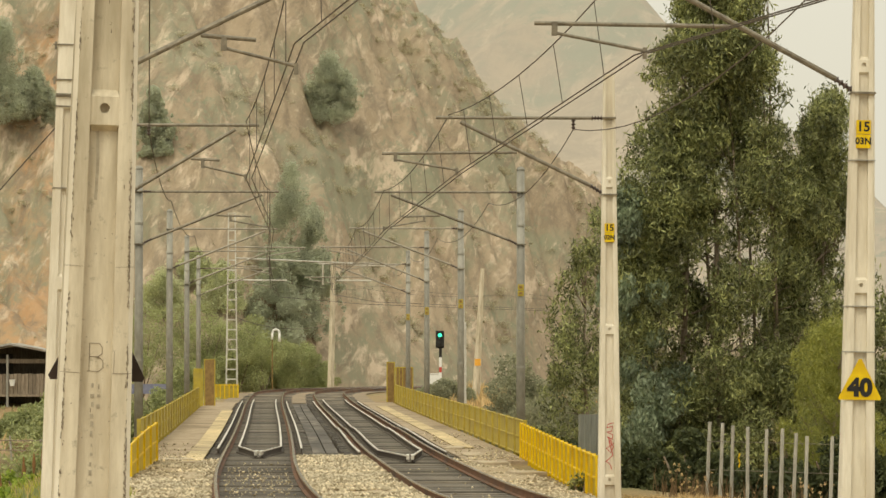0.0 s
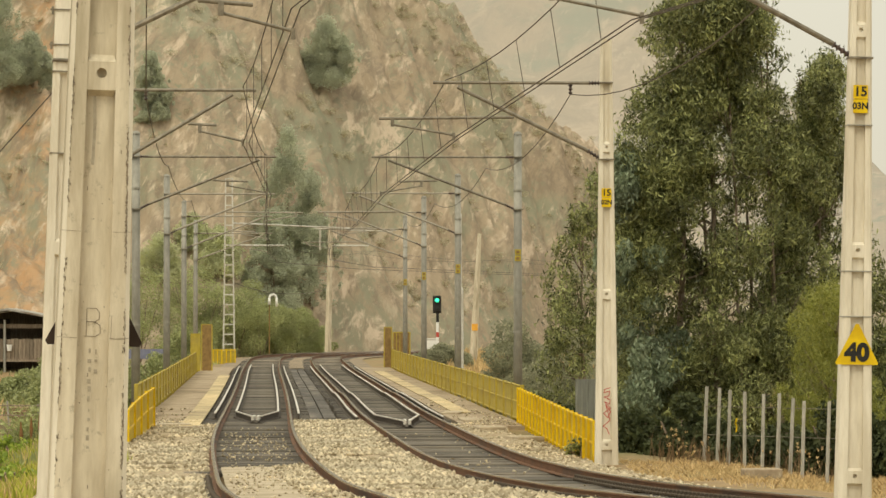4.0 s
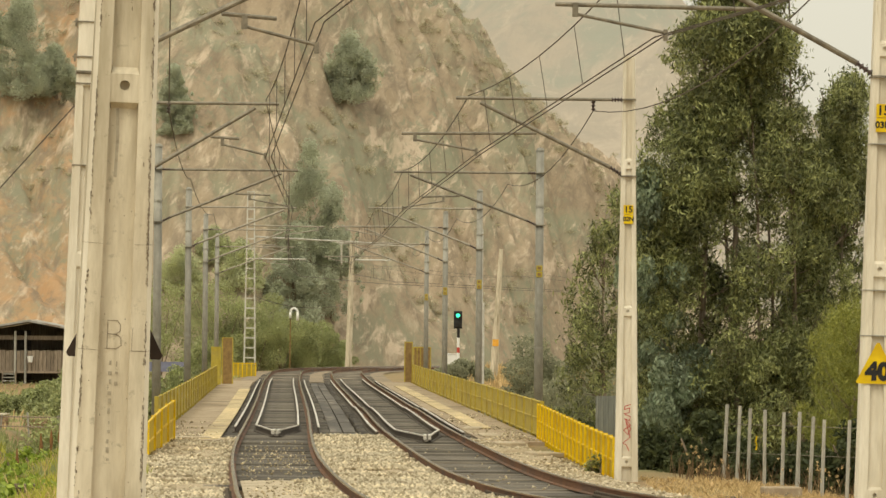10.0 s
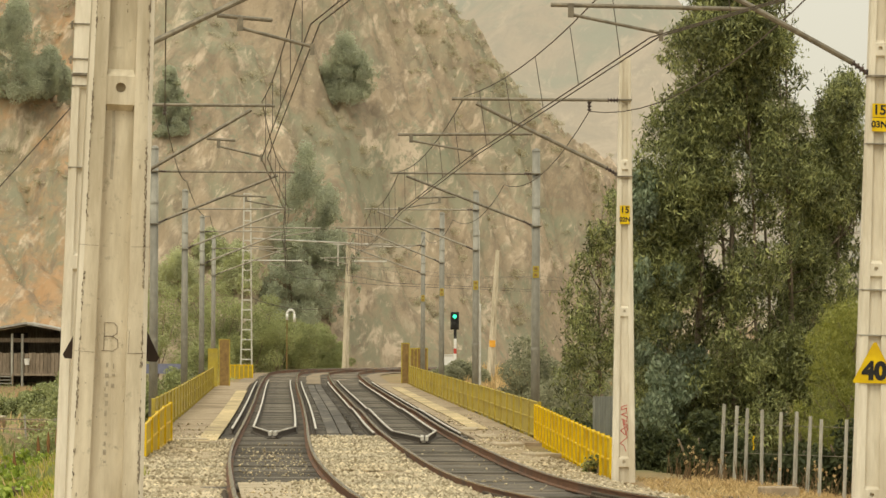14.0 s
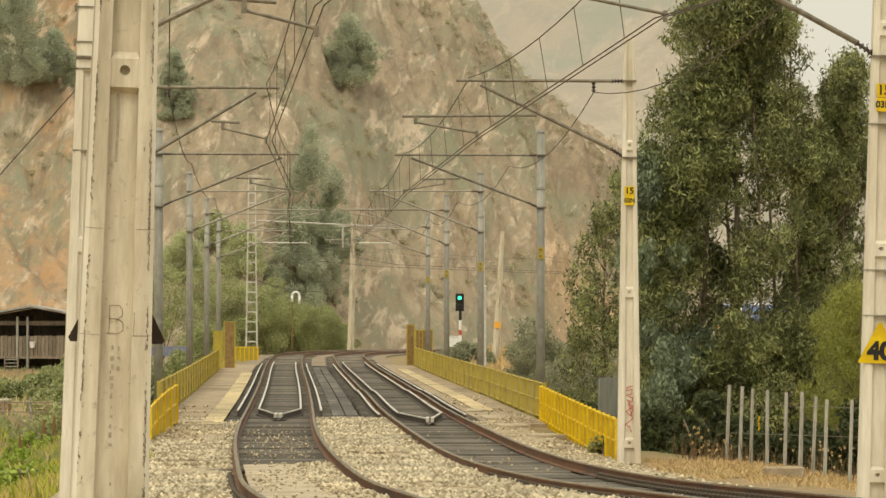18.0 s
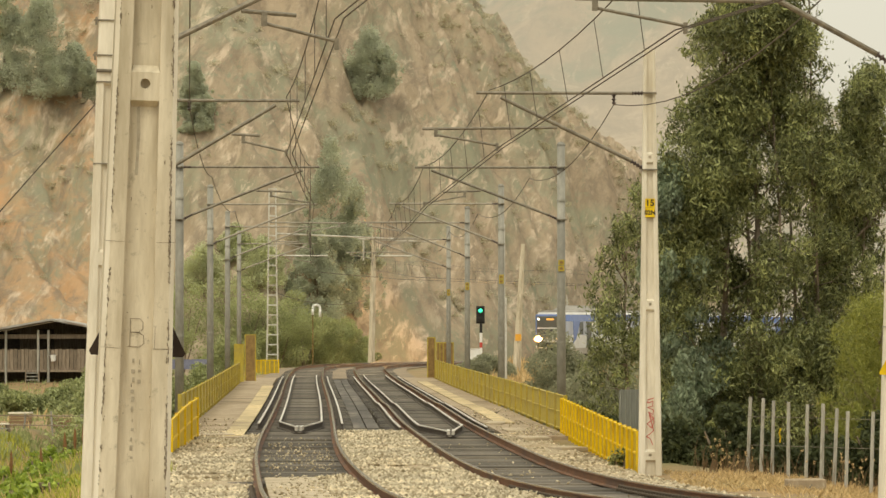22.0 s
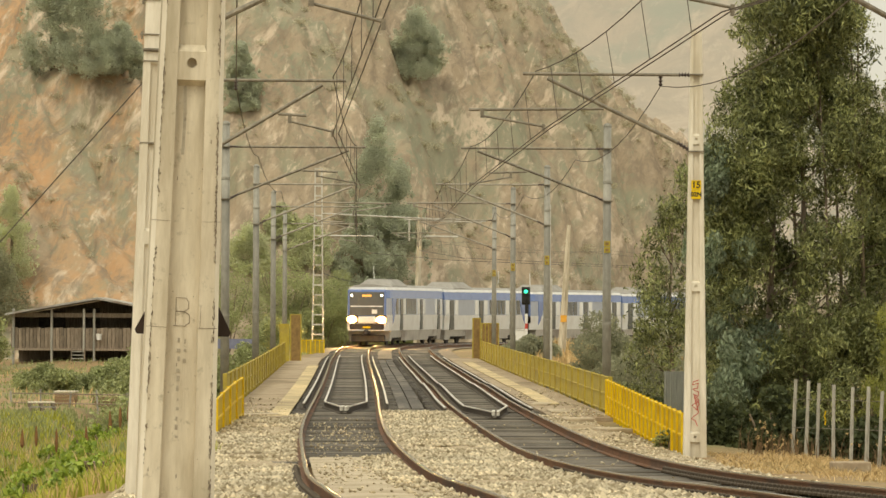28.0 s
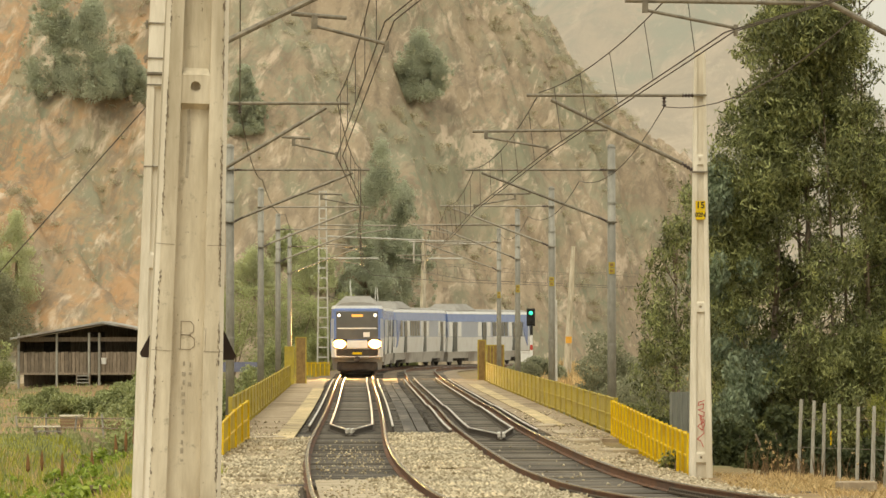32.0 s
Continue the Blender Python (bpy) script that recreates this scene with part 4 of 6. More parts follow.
def train_car(front_cab, rear_cab, lamps, pods, label):
    """One car, its front towards +y, standing on the rails."""
    t = thing("train_car", label, "train car", "cars of the commuter train")
    y0, y1 = -10.25, 10.25
    flip = -1 if rear_cab else 1
    nose = 1.3 if (front_cab or rear_cab) else 0.0

    def add(name, bm, material, parent=t, label=""):
        if rear_cab:
            bmesh.ops.rotate(bm, verts=bm.verts, cent=(0, 0, 0), matrix=Matrix.Rotation(math.pi, 3, "Z"))
        return part(name, bm, material, parent, label)
    for a, b in ((y0 + 0.3, -8.7), (-5.1, 5.1), (8.6, y1 - (1.0 if nose else 0.3))):
        add("skirt", prism(SKIRT, a, b), M_TSKIRT)
    for a, b in ((-8.7, -5.1), (5.1, 8.6)):
        add("bogie_skirt", prism(((1.31, 0.5), (1.37, 0.95)), a, b), M_TSKIRT)
    add("lower_side", prism(LOWER, y0, y1, nose), M_TWHITE)
    add("window_band", prism(BAND, y0, y1, nose), M_TSIDE)
    add("upper_side", prism(UPPER, y0, y1, nose), M_TBLUE)
    add("roof_edge", prism(EDGE, y0, y1, nose), M_TWHITE)
    add("roof", prism(ROOF, y0 + 0.05, y1 - 0.05, nose), M_TROOF)
    for y, l in pods:
        bm = bmesh.new()
        box(bm, (0, y, 4.02), (2.3, l, 0.5), bevel=0.05)
        for v in bm.verts:
            if v.co.z > 4.1:
                v.co.x *= 0.62
                v.co.y = y + (v.co.y - y) * 0.72
        add("roof_unit", bm, M_TROOF)
    # doors, panes beside them painted pale for bright sky, and plain windows
    for s in (-1, 1):
        for y in (5.7, -1.75, -8.6):
            d = add("door", box(bmesh.new(), (s * 1.42, y, 1.98), (0.08, 0.95, 2.02), bevel=0.01), M_TDOOR)
            for o in (-0.235, 0.235):
                add("door_pane", box(bmesh.new(), (s * 1.458, y + o, 2.45), (0.02, 0.34, 0.95), bevel=0.006), M_TSCREEN, d)
        for y in (4.62, -0.68, -2.82, -7.55, -9.55):
            add("sky_pane", box(bmesh.new(), (s * 1.428, y, 2.5), (0.05, 0.80, 1.02), bevel=0.01), M_TPANE)
        for y in (3.55, 2.6, 1.65, 0.7, 7.3):
            add("window", box(bmesh.new(), (s * 1.425, y, 2.5), (0.05, 0.78, 1.0), bevel=0.008), M_TGLASS)
    for y in (-6.9, 6.9):
        b = add("bogie", box(bmesh.new(), (0, y, 0.55), (2.3, 3.1, 0.4), bevel=0.06), M_TDARK)
        for yy in (y - 1.2, y + 1.2):
            for s in (-1, 1):
                bm = tube(bmesh.new(), (s * 0.80, yy, 0.43), (s * 0.92, yy, 0.43), 0.43, n=20)
                add("wheel", bm, M_TDARK, b)
    add("underframe", box(bmesh.new(), (0, 0, 0.62), (2.3, 10.0, 0.55), bevel=0.05), M_TDARK)
    add("gangway", box(bmesh.new(), (0, y0 - 0.12, 2.1), (2.3, 0.3, 2.9), bevel=0.05), M_TDARK)
    if nose:
        yf = y1
        # swoosh of blue down the side behind the cab
        for s in (-1, 1):
            bm = bmesh.new()
            vs = [bm.verts.new(p) for p in ((s * 1.462, yf - 2.6, 3.02), (s * 1.455, yf - 1.25, 3.02), (s * 1.455, yf - 1.25, 1.3), (s * 1.462, yf - 1.7, 1.6), (s * 1.465, yf - 2.1, 2.1))]
            f = bm.faces.new(vs)
            ext = bmesh.ops.extrude_face_region(bm, geom=[f])
            bmesh.ops.translate(bm, verts=[v for v in ext["geom"] if isinstance(v, bmesh.types.BMVert)], vec=(-s * 0.05, 0, 0))
            bmesh.ops.recalc_face_normals(bm, faces=bm.faces)
            add("blue_swoosh", bm, M_TBLUE)
        add("cab_mask", box(bmesh.new(), (0, yf - 0.06, 2.7), (2.5, 0.16, 1.74), Matrix.Rotation(radians(0), 4, "X"), bevel=0.06), M_TBLUE)
        ws = add("windscreen", box(bmesh.new(), (0, yf + 0.03, 2.66), (2.24, 0.04, 1.5), bevel=0.015), M_TSCREEN)
        add("sun_blind", box(bmesh.new(), (0, yf + 0.056, 2.50), (2.1, 0.012, 0.07)), M_TWHITE, ws)
        add("paper_notice", box(bmesh.new(), (-0.5, yf + 0.056, 2.16), (0.34, 0.012, 0.26)), M_TWHITE, ws)
        add("destination_board", box(bmesh.new(), (0.0, yf + 0.056, 3.18), (0.6, 0.012, 0.13)), G_SIGN if lamps else M_BLACK, ws)
        for s in (-1, 1):
            add("marker_lamp", tube(bmesh.new(), (s * 0.97, yf + 0.02, 3.2), (s * 0.97, yf + 0.08, 3.2), 0.075, n=14), G_MARK if lamps else M_TGLASS)
            h = add("headlamp_housing", box(bmesh.new(), (s * 0.9, yf - 0.02, 1.68), (0.74, 0.2, 0.52), bevel=0.06), M_TDARK)
            # an oval lamp in a shallow ring, which glows as its halo when lit
            for name, rings, m in (("headlamp", ((0.0, 0.1), (0.21, 0.1), (0.21, 0.08)), G_HEAD if lamps else M_TGLASS),
                                   ("halo_ring", ((0.215, 0.09), (0.34, 0.16), (0.36, 0.16), (0.36, 0.05)), G_HALO if lamps else M_BEZEL)):
                bm = bmesh.new()
                loops = [[bm.verts.new((s * 0.95 + r * math.cos(k * math.pi / 10), yf + y, 1.66 + 0.66 * r * math.sin(k * math.pi / 10))) for k in range(20)] for r, y in rings if r]
                if not rings[0][0]:
                    bm.faces.new(loops[0])
                for p, q in zip(loops, loops[1:]):
                    for k in range(20):
                        bm.faces.new((p[k], p[(k + 1) % 20], q[(k + 1) % 20], q[k]))
                bmesh.ops.recalc_face_normals(bm, faces=bm.faces)
                add(name, bm, m, h)
        add("nose_panel", box(bmesh.new(), (0, yf - 0.02, 1.62), (1.2, 0.16, 0.42), bevel=0.05), M_TWHITE)
        add("bumper", box(bmesh.new(), (0, yf - 0.1, 1.2), (2.3, 0.3, 0.44), bevel=0.08), M_TDARK)
        add("yellow_plate", box(bmesh.new(), (0, yf + 0.06, 1.16), (0.5, 0.03, 0.12)), M_YELLOW)
        add("coupler", tube(bmesh.new(), (0, yf - 0.4, 0.85), (0, yf + 0.35, 0.85), 0.16, n=10), M_TDARK)
        add("whip_aerial", tube(bmesh.new(), (0.35, yf - 4.4, 4.2), (0.42, yf - 4.5, 5.1), 0.03, 0.02, 5), M_TWHITE)
        add("snow_plough", box(bmesh.new(), (0, yf - 0.5, 0.45), (2.2, 0.3, 0.5), bevel=0.08), M_TDARK)
    return t


cars = [train_car(True, False, True, ((4.6, 5.5),), "leading blue and white commuter train car with lit headlamps"),
        train_car(False, True, False, ((-5.0, 4.5),), "blue and white commuter train car"),
        train_car(True, False, False, ((4.6, 5.5),), "blue and white commuter train car with a cab"),
        train_car(False, True, False, ((-5.0, 4.5),), "last blue and white commuter train car")]


# ---- plants ----
def leaves(name, clumps, n, length, width, material, parent=None, seed=1, hang_down=0.5, shell=0.45, stray=0.0):
    """Many small leaves spread through ball-shaped clumps (x, y, z, rx, ry, rz)."""
    rs = np.random.RandomState(seed)
    c = np.array(clumps, float)
    weight = (c[:, 3] * c[:, 5]) ** 1.1
    pick = rs.choice(len(c), n, p=weight / weight.sum())
    v = rs.normal(size=(n, 3))
    v /= np.linalg.norm(v, axis=1)[:, None]
    r = rs.uniform(shell, 1.0, n) ** 0.6 * np.where(rs.random_sample(n) < stray, rs.uniform(1.0, 1.6, n), 1.0)
    p = c[pick, :3] + v * r[:, None] * c[pick, 3:]
    axis = rs.normal(size=(n, 3)) * (1 - hang_down) + np.array([0, 0, -1]) * hang_down * 1.6
    axis /= np.linalg.norm(axis, axis=1)[:, None]
    side = np.cross(axis, rs.normal(size=(n, 3)))
    side /= np.linalg.norm(side, axis=1)[:, None]
    size = rs.uniform(0.6, 1.25, n)[:, None]
    a, b = axis * length * size / 2, side * width * size / 2
    verts = np.stack([p - a, p + b - a * 0.1, p + a, p - b - a * 0.1], 1).reshape(-1, 3)
    me = bpy.data.meshes.new(name)
    me.vertices.add(4 * n)
    me.vertices.foreach_set("co", verts.astype(np.float32).ravel())
    me.loops.add(4 * n)
    me.loops.foreach_set("vertex_index", np.arange(4 * n, dtype=np.int32))
    me.polygons.add(n)
    me.polygons.foreach_set("loop_start", np.arange(0, 4 * n, 4, dtype=np.int32))
    me.polygons.foreach_set("loop_total", np.full(n, 4, dtype=np.int32))
    me.update(calc_edges=True)
    me.materials.append(material)
    ob = new(name, me)
    ob.parent = parent
    return ob


def column(rs, axis_x, y, outline, n, size, depth=1.6, gap=None, ragged=0.3):
    """Hanging sprays of foliage inside a ragged outline of (z, left, right), measured from axis_x; gap: (z0, z1, x0, x1) stays thin."""
    zs = [o[0] for o in outline]
    ph = [rs.uniform(0, 6.28) for _ in range(6)]
    out = []
    while len(out) < n:
        z = rs.uniform(zs[0], zs[-1])
        lo, hi = np.interp(z, zs, [o[1] for o in outline]), np.interp(z, zs, [o[2] for o in outline])
        lo += ragged * (math.sin(z * 3.1 + ph[0]) + 0.7 * math.sin(z * 6.7 + ph[1])) * 0.6
        hi += ragged * (math.sin(z * 2.7 + ph[2]) + 0.7 * math.sin(z * 7.3 + ph[3])) * 0.6
        k = size * rs.choice((0.45, 0.6, 0.8, 1.0, 1.25))
        lo2, hi2 = lo + k * 0.6, hi - k * 0.6
        x = rs.uniform(lo2, hi2) if hi2 > lo2 else (lo + hi) / 2
        if gap and gap[0] < z < gap[1] and gap[2] < x < gap[3] and rs.random() < 0.3:
            n -= 1
            continue
        mid, half = (lo + hi) / 2, max((hi - lo) / 2, 0.3)
        dy = depth * math.sqrt(max(0.05, 1 - ((x - mid) / half) ** 2))
        out.append((axis_x + x, y + rs.uniform(-dy, dy), z, k, k, k * rs.uniform(0.75, 1.35)))
    return out


def tree(name, label, x, y, base, outline, n_clumps, size, n_leaves, length, width, material, trunks, seed, depth=1.6, second=None, extra=None, gap=None, ragged=0.3):
    rs = random.Random(seed)
    t = thing(name, label, "tree")
    top = outline[-1][0]
    for dx, dy, r in trunks:
        bm = bmesh.new()
        p = Vector((x + dx, y + dy, base - 0.3))
        pts = [p]
        for i in range(6):
            pts.append(pts[-1] + Vector((rs.uniform(-0.16, 0.16), rs.uniform(-0.16, 0.16), (top - base) / 6.6)))
        for i, (a, b) in enumerate(zip(pts, pts[1:])):
            tube(bm, a, b, r * (1 - i / 7), r * (1 - (i + 1) / 7), n=8)
            if i > 0:
                for s in range(4):
                    ang = rs.uniform(0, 6.28)
                    root = a.lerp(b, rs.uniform(0.1, 1))
                    reach = 1.0 - 0.13 * i
                    tip = root + Vector((math.cos(ang) * reach, math.sin(ang) * reach, rs.uniform(0.4, 1.0)))
                    elbow = root.lerp(tip, 0.5) + Vector((0, 0, -0.12))
                    tube(bm, root, elbow, r * 0.3, r * 0.2, n=5)
                    tube(bm, elbow, tip, r * 0.2, r * 0.06, n=5)
                    for _ in range(2):
                        tube(bm, elbow, tip + Vector((rs.uniform(-0.3, 0.3), rs.uniform(-0.3, 0.3), rs.uniform(-0.5, 0.1))), r * 0.1, r * 0.04, n=4)
        part("trunk", bm, M_BARK, t, smooth=True)
    cl = column(rs, x, y, outline, n_clumps, size, depth, gap, ragged)
    if extra:
        cl += column(rs, x, y - 0.4, extra[0], extra[1], size, depth * 0.6)
        n_leaves += extra[2]
    leaves("crown", cl, n_leaves, length, width, material, t, seed, 0.38, 0.35, 0.22)
    if second:
        cl2 = column(rs, x, y - 0.3, second[0], second[1], size * 0.8, depth)
        tagged(leaves("young_foliage", cl2, second[2], length, width * 1.5, second[3], t, seed + 1), "grey-blue young leaves")
    return t


tree("eucalyptus_tree", "tall dense eucalyptus tree with dark green hanging leaves", 6.6, 93.0, -0.6,
     [(-0.4, -2.5, 2.3), (1.5, -2.6, 2.4), (4.0, -2.5, 2.5), (5.5, -2.45, 2.4), (6.2, -2.3, 2.25), (6.7, -1.95, 1.9), (7.3, -1.9, 1.5), (7.75, -1.3, 1.4), (8.2, -1.6, 1.5), (8.9, -1.75, 1.1), (9.5, -1.3, 0.85), (10.2, -0.95, 1.0), (11.0, -0.8, 0.8), (12.4, -0.5, 0.5)],
     430, 0.46, 190000, 0.145, 0.036, L_EUC, ((-0.9, 0, 0.10), (-0.2, 0.4, 0.06), (0.1, 0.2, 0.09), (0.45, -0.3, 0.05), (0.8, 0.5, 0.05), (1.1, 0.3, 0.06), (1.5, -0.2, 0.05)), 5,
     second=([(0.4, -2.6, -0.9), (2.6, -2.6, -0.7), (4.2, -2.5, -1.6), (6.0, -2.4, -1.9)], 44, 12000, L_BLUE), extra=([(4.6, -2.3, -0.4), (7.0, -1.8, -0.2)], 24, 7000), gap=(2.6, 5.2, 0.2, 1.75), ragged=0.2)
tree("eucalyptus_tree", "smaller eucalyptus tree with sparse top", 9.0, 95.0, -0.6,
     [(-0.4, -1.4, 2.4), (2.5, -1.4, 2.0), (4.5, -1.35, 1.3), (5.8, -1.0, 0.9), (6.7, -0.45, 0.6), (7.4, -0.2, 0.45), (8.0, -0.15, 0.4), (8.3, 0.1, 0.3)],
     190, 0.40, 64000, 0.145, 0.036, L_EUC, ((0, 0, 0.12), (0.5, 0.3, 0.09)), 8, ragged=0.2)
tree("eucalyptus_tree", "thin eucalyptus sapling with drooping branches", 4.35, 108.0, -2.6,
     [(-1.5, -1.5, 1.6), (1.0, -1.5, 1.8), (2.2, -1.1, 1.7), (3.4, -1.15, 1.6), (4.8, -0.8, 1.5), (5.6, -0.4, 1.4), (6.2, 0.2, 1.2)],
     100, 0.4, 28000, 0.16, 0.038, L_EUC, ((0, 0, 0.09), (0.6, 0.2, 0.08)), 12, depth=1.2)
tree("pine_shrub", "yellow-green soft-needled young pine", 7.95, 86.0, -0.5,
     [(-0.4, -0.7, 1.3), (0.8, -0.8, 1.4), (1.8, -0.5, 1.1), (2.9, 0.0, 0.6)],
     70, 0.34, 26000, 0.15, 0.012, L_PINE, ((0, 0, 0.06),), 15, depth=0.9)


def bush(label, x, y, z, w, h, n, material, seed, leaf=0.22, kind="bush"):
    rs = random.Random(seed)
    t = thing("bush", label, "bush")
    for i in range(5):
        a = rs.uniform(0, 6.28)
        part("stem", tube(bmesh.new(), (x, y, z - 0.2), (x + math.cos(a) * w * 0.3, y + math.sin(a) * w * 0.3, z + h * 0.7), 0.05, 0.02, n=5), M_BARK, t)
    cl = []
    for i in range(26):
        a, r = rs.uniform(0, 6.28), math.sqrt(rs.random())
        k = w * rs.uniform(0.12, 0.24)
        top = h * (1 - 0.55 * r * r)
        cl.append((x + math.cos(a) * r * w * 0.5, y + math.sin(a) * r * w * 0.4, z + rs.uniform(0.1, 1.0) * top, k, k, k * 0.8))
    leaves("foliage", cl, n, leaf, leaf * 0.5, material, t, seed, 0.2, 0.3)
    return t


# bushes: (right, ahead, base, width, height)
BRIDGE_BUSHES = [(4.4, 178, -1.9, 3.8, 4.0), (6.2, 172, -2.4, 4.8, 4.2), (1.2, 230, -0.6, 3.0, 1.4)]
HOLLOW_BUSHES = [(-11.2, 128, -2.6, 3.6, 2.4), (-12.4, 150, -2.2, 4.0, 2.9), (-14.6, 268, -0.8, 4.0, 2.4), (-20.2, 184, -1.45, 2.2, 0.8), (-18.8, 180, -1.45, 2.4, 1.0), (-17.4, 183, -1.45, 2.2, 0.9), (-17.6, 196, -1.45, 2.4, 1.5), (-16.0, 178, -1.45, 2.4, 0.9), (-16.8, 208, -1.45, 2.6, 2.0), (-21.6, 200, -1.45, 2.0, 0.6), (-18.2, 221, -1.4, 3.0, 1.9), (-19.6, 240, -1.4, 3.2, 2.4), (-29.8, 236, -1.4, 3.4, 4.3), (-31.4, 240, -1.4, 4.0, 4.6), (-11.6, 176, -2.4, 3.0, 2.4), (-13.6, 196, -1.4, 3.4, 1.3), (-13.9, 226, -1.2, 3.2, 1.6)]
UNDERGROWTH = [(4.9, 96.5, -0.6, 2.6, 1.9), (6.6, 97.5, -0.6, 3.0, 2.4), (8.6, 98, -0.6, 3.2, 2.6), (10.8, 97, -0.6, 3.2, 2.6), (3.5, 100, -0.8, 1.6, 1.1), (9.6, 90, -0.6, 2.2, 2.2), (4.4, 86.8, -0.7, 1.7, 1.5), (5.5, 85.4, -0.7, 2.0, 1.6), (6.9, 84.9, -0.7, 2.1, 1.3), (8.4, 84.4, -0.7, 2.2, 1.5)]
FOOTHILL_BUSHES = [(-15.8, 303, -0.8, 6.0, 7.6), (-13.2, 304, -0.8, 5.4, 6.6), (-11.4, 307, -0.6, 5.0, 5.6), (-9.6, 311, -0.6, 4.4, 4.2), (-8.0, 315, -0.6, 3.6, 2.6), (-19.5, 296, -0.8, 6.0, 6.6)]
for seed, rows, label, count, material in ((30, BRIDGE_BUSHES, "olive bush beside the railway, leaves paled for haze", 22000, L_HILL), (40, HOLLOW_BUSHES, "leafy green bush below the railway", 11000, L_BUSH),
                                           (80, UNDERGROWTH, "dense undergrowth below the eucalyptus trees, shade in its leaf colour", 8000, L_UNDER), (120, FOOTHILL_BUSHES, "green bush at the foot of the hillside, leaves paled for haze", 22000, L_FOOT)):
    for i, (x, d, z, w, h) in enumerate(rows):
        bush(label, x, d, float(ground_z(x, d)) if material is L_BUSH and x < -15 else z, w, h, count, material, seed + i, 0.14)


# dark trees and scrub on the hillside, haze put into their leaf colours
def on_slope(x, z):
    """How far ahead the hillside reaches the height z."""
    ds = np.linspace(float(foot_of_hill(x)), float(foot_of_hill(x)) + 90, 260)
    return float(ds[int(np.argmax(hill_z(np.full(260, x), ds) >= z))])


def hill_tree(x, z, w, h, n, material, seed, label):
    d = on_slope(x, z)
    rs = random.Random(seed)
    t = thing("hillside_tree", label, "tree", "trees on the hillside")
    part("trunk", tube(bmesh.new(), (x, d, z - 1.5), (x, d, z + h * 0.6), 0.25, 0.1, n=7), M_BARK, t)
    cl = []
    for _ in range(90):
        k = rs.random()
        wide = w * 0.5 * math.sin(math.pi * min(1.0, 0.28 + 0.74 * k)) ** 0.8
        r = w * rs.choice((0.07, 0.11, 0.15, 0.19))
        cl.append((x + rs.uniform(-1, 1) * max(0.1, wide - r * 0.6), d - rs.uniform(0, 0.4) * w, z + h * (0.03 + 0.93 * k), r, r, r))
    for _ in range(26):
        # loose twigs round the crown
        k, s = rs.random(), rs.choice((-1, 1))
        cl.append((x + s * w * rs.uniform(0.4, 0.58) * math.sin(math.pi * min(1.0, 0.28 + 0.74 * k)), d - 0.2 * w, z + h * (0.02 + 1.0 * k), w * 0.05, w * 0.05, w * 0.07))
    leaves("crown", cl, n, 0.13, 0.09, material, t, seed, 0.25, 0.0)


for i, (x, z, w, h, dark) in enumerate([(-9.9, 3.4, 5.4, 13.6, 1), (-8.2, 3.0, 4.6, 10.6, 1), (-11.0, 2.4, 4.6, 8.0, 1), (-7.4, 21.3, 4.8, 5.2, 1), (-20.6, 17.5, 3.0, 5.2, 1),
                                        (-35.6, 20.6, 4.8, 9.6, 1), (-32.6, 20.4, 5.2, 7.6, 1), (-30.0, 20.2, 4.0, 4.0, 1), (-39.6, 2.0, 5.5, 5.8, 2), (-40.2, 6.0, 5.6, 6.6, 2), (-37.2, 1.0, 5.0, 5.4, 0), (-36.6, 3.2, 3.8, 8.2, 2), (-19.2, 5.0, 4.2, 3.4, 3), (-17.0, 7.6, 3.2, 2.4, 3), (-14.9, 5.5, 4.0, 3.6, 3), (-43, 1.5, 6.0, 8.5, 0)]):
    hill_tree(x, z, w, h, 42000 if dark == 1 else 16000, (L_HILL, L_HAZEHILL, L_SIDEHILL, L_SIDEHILL)[dark], 60 + i, ("green tree on the dry hillside, leaves paled for haze", "dark green tree on the dry hillside, leaves paled for haze", "green tree on the dry hillside, leaves paled for haze", "yellow-green bush on the dry hillside")[dark])

rs_scrub = random.Random(9)
scrub = []
while len(scrub) < 800:
    # scrub gathers in patches
    x = rs_scrub.uniform(-48, 24)
    d = float(foot_of_hill(x)) + rs_scrub.uniform(3, 52)
    if float(wave(np.array(x), np.array(d), 51, 16)) < rs_scrub.uniform(-0.1, 0.5):
        continue
    z = float(hill_z(np.array(x), np.array(d)))
    k = rs_scrub.uniform(0.15, 0.75)
    scrub.append((x, d, z + k * 0.3, k * 1.2, k, k * 0.6))
for _ in range(60):
    # a few shrubs along the skyline
    x = rs_scrub.uniform(-8, 22)
    z = 19.0 + (11.6 - x) * 0.95 + rs_scrub.uniform(-2.5, 0.3)
    d = on_slope(x, min(z, 60))
    k = rs_scrub.uniform(0.3, 0.7)
    scrub.append((x, d, float(hill_z(np.array(x), np.array(d))) + k * 0.3, k, k, k * 0.8))
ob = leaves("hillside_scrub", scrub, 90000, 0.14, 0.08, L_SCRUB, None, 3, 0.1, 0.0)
tagged(ob, "low dry scrub scattered over the hillside", "scrub", kind="stuff")


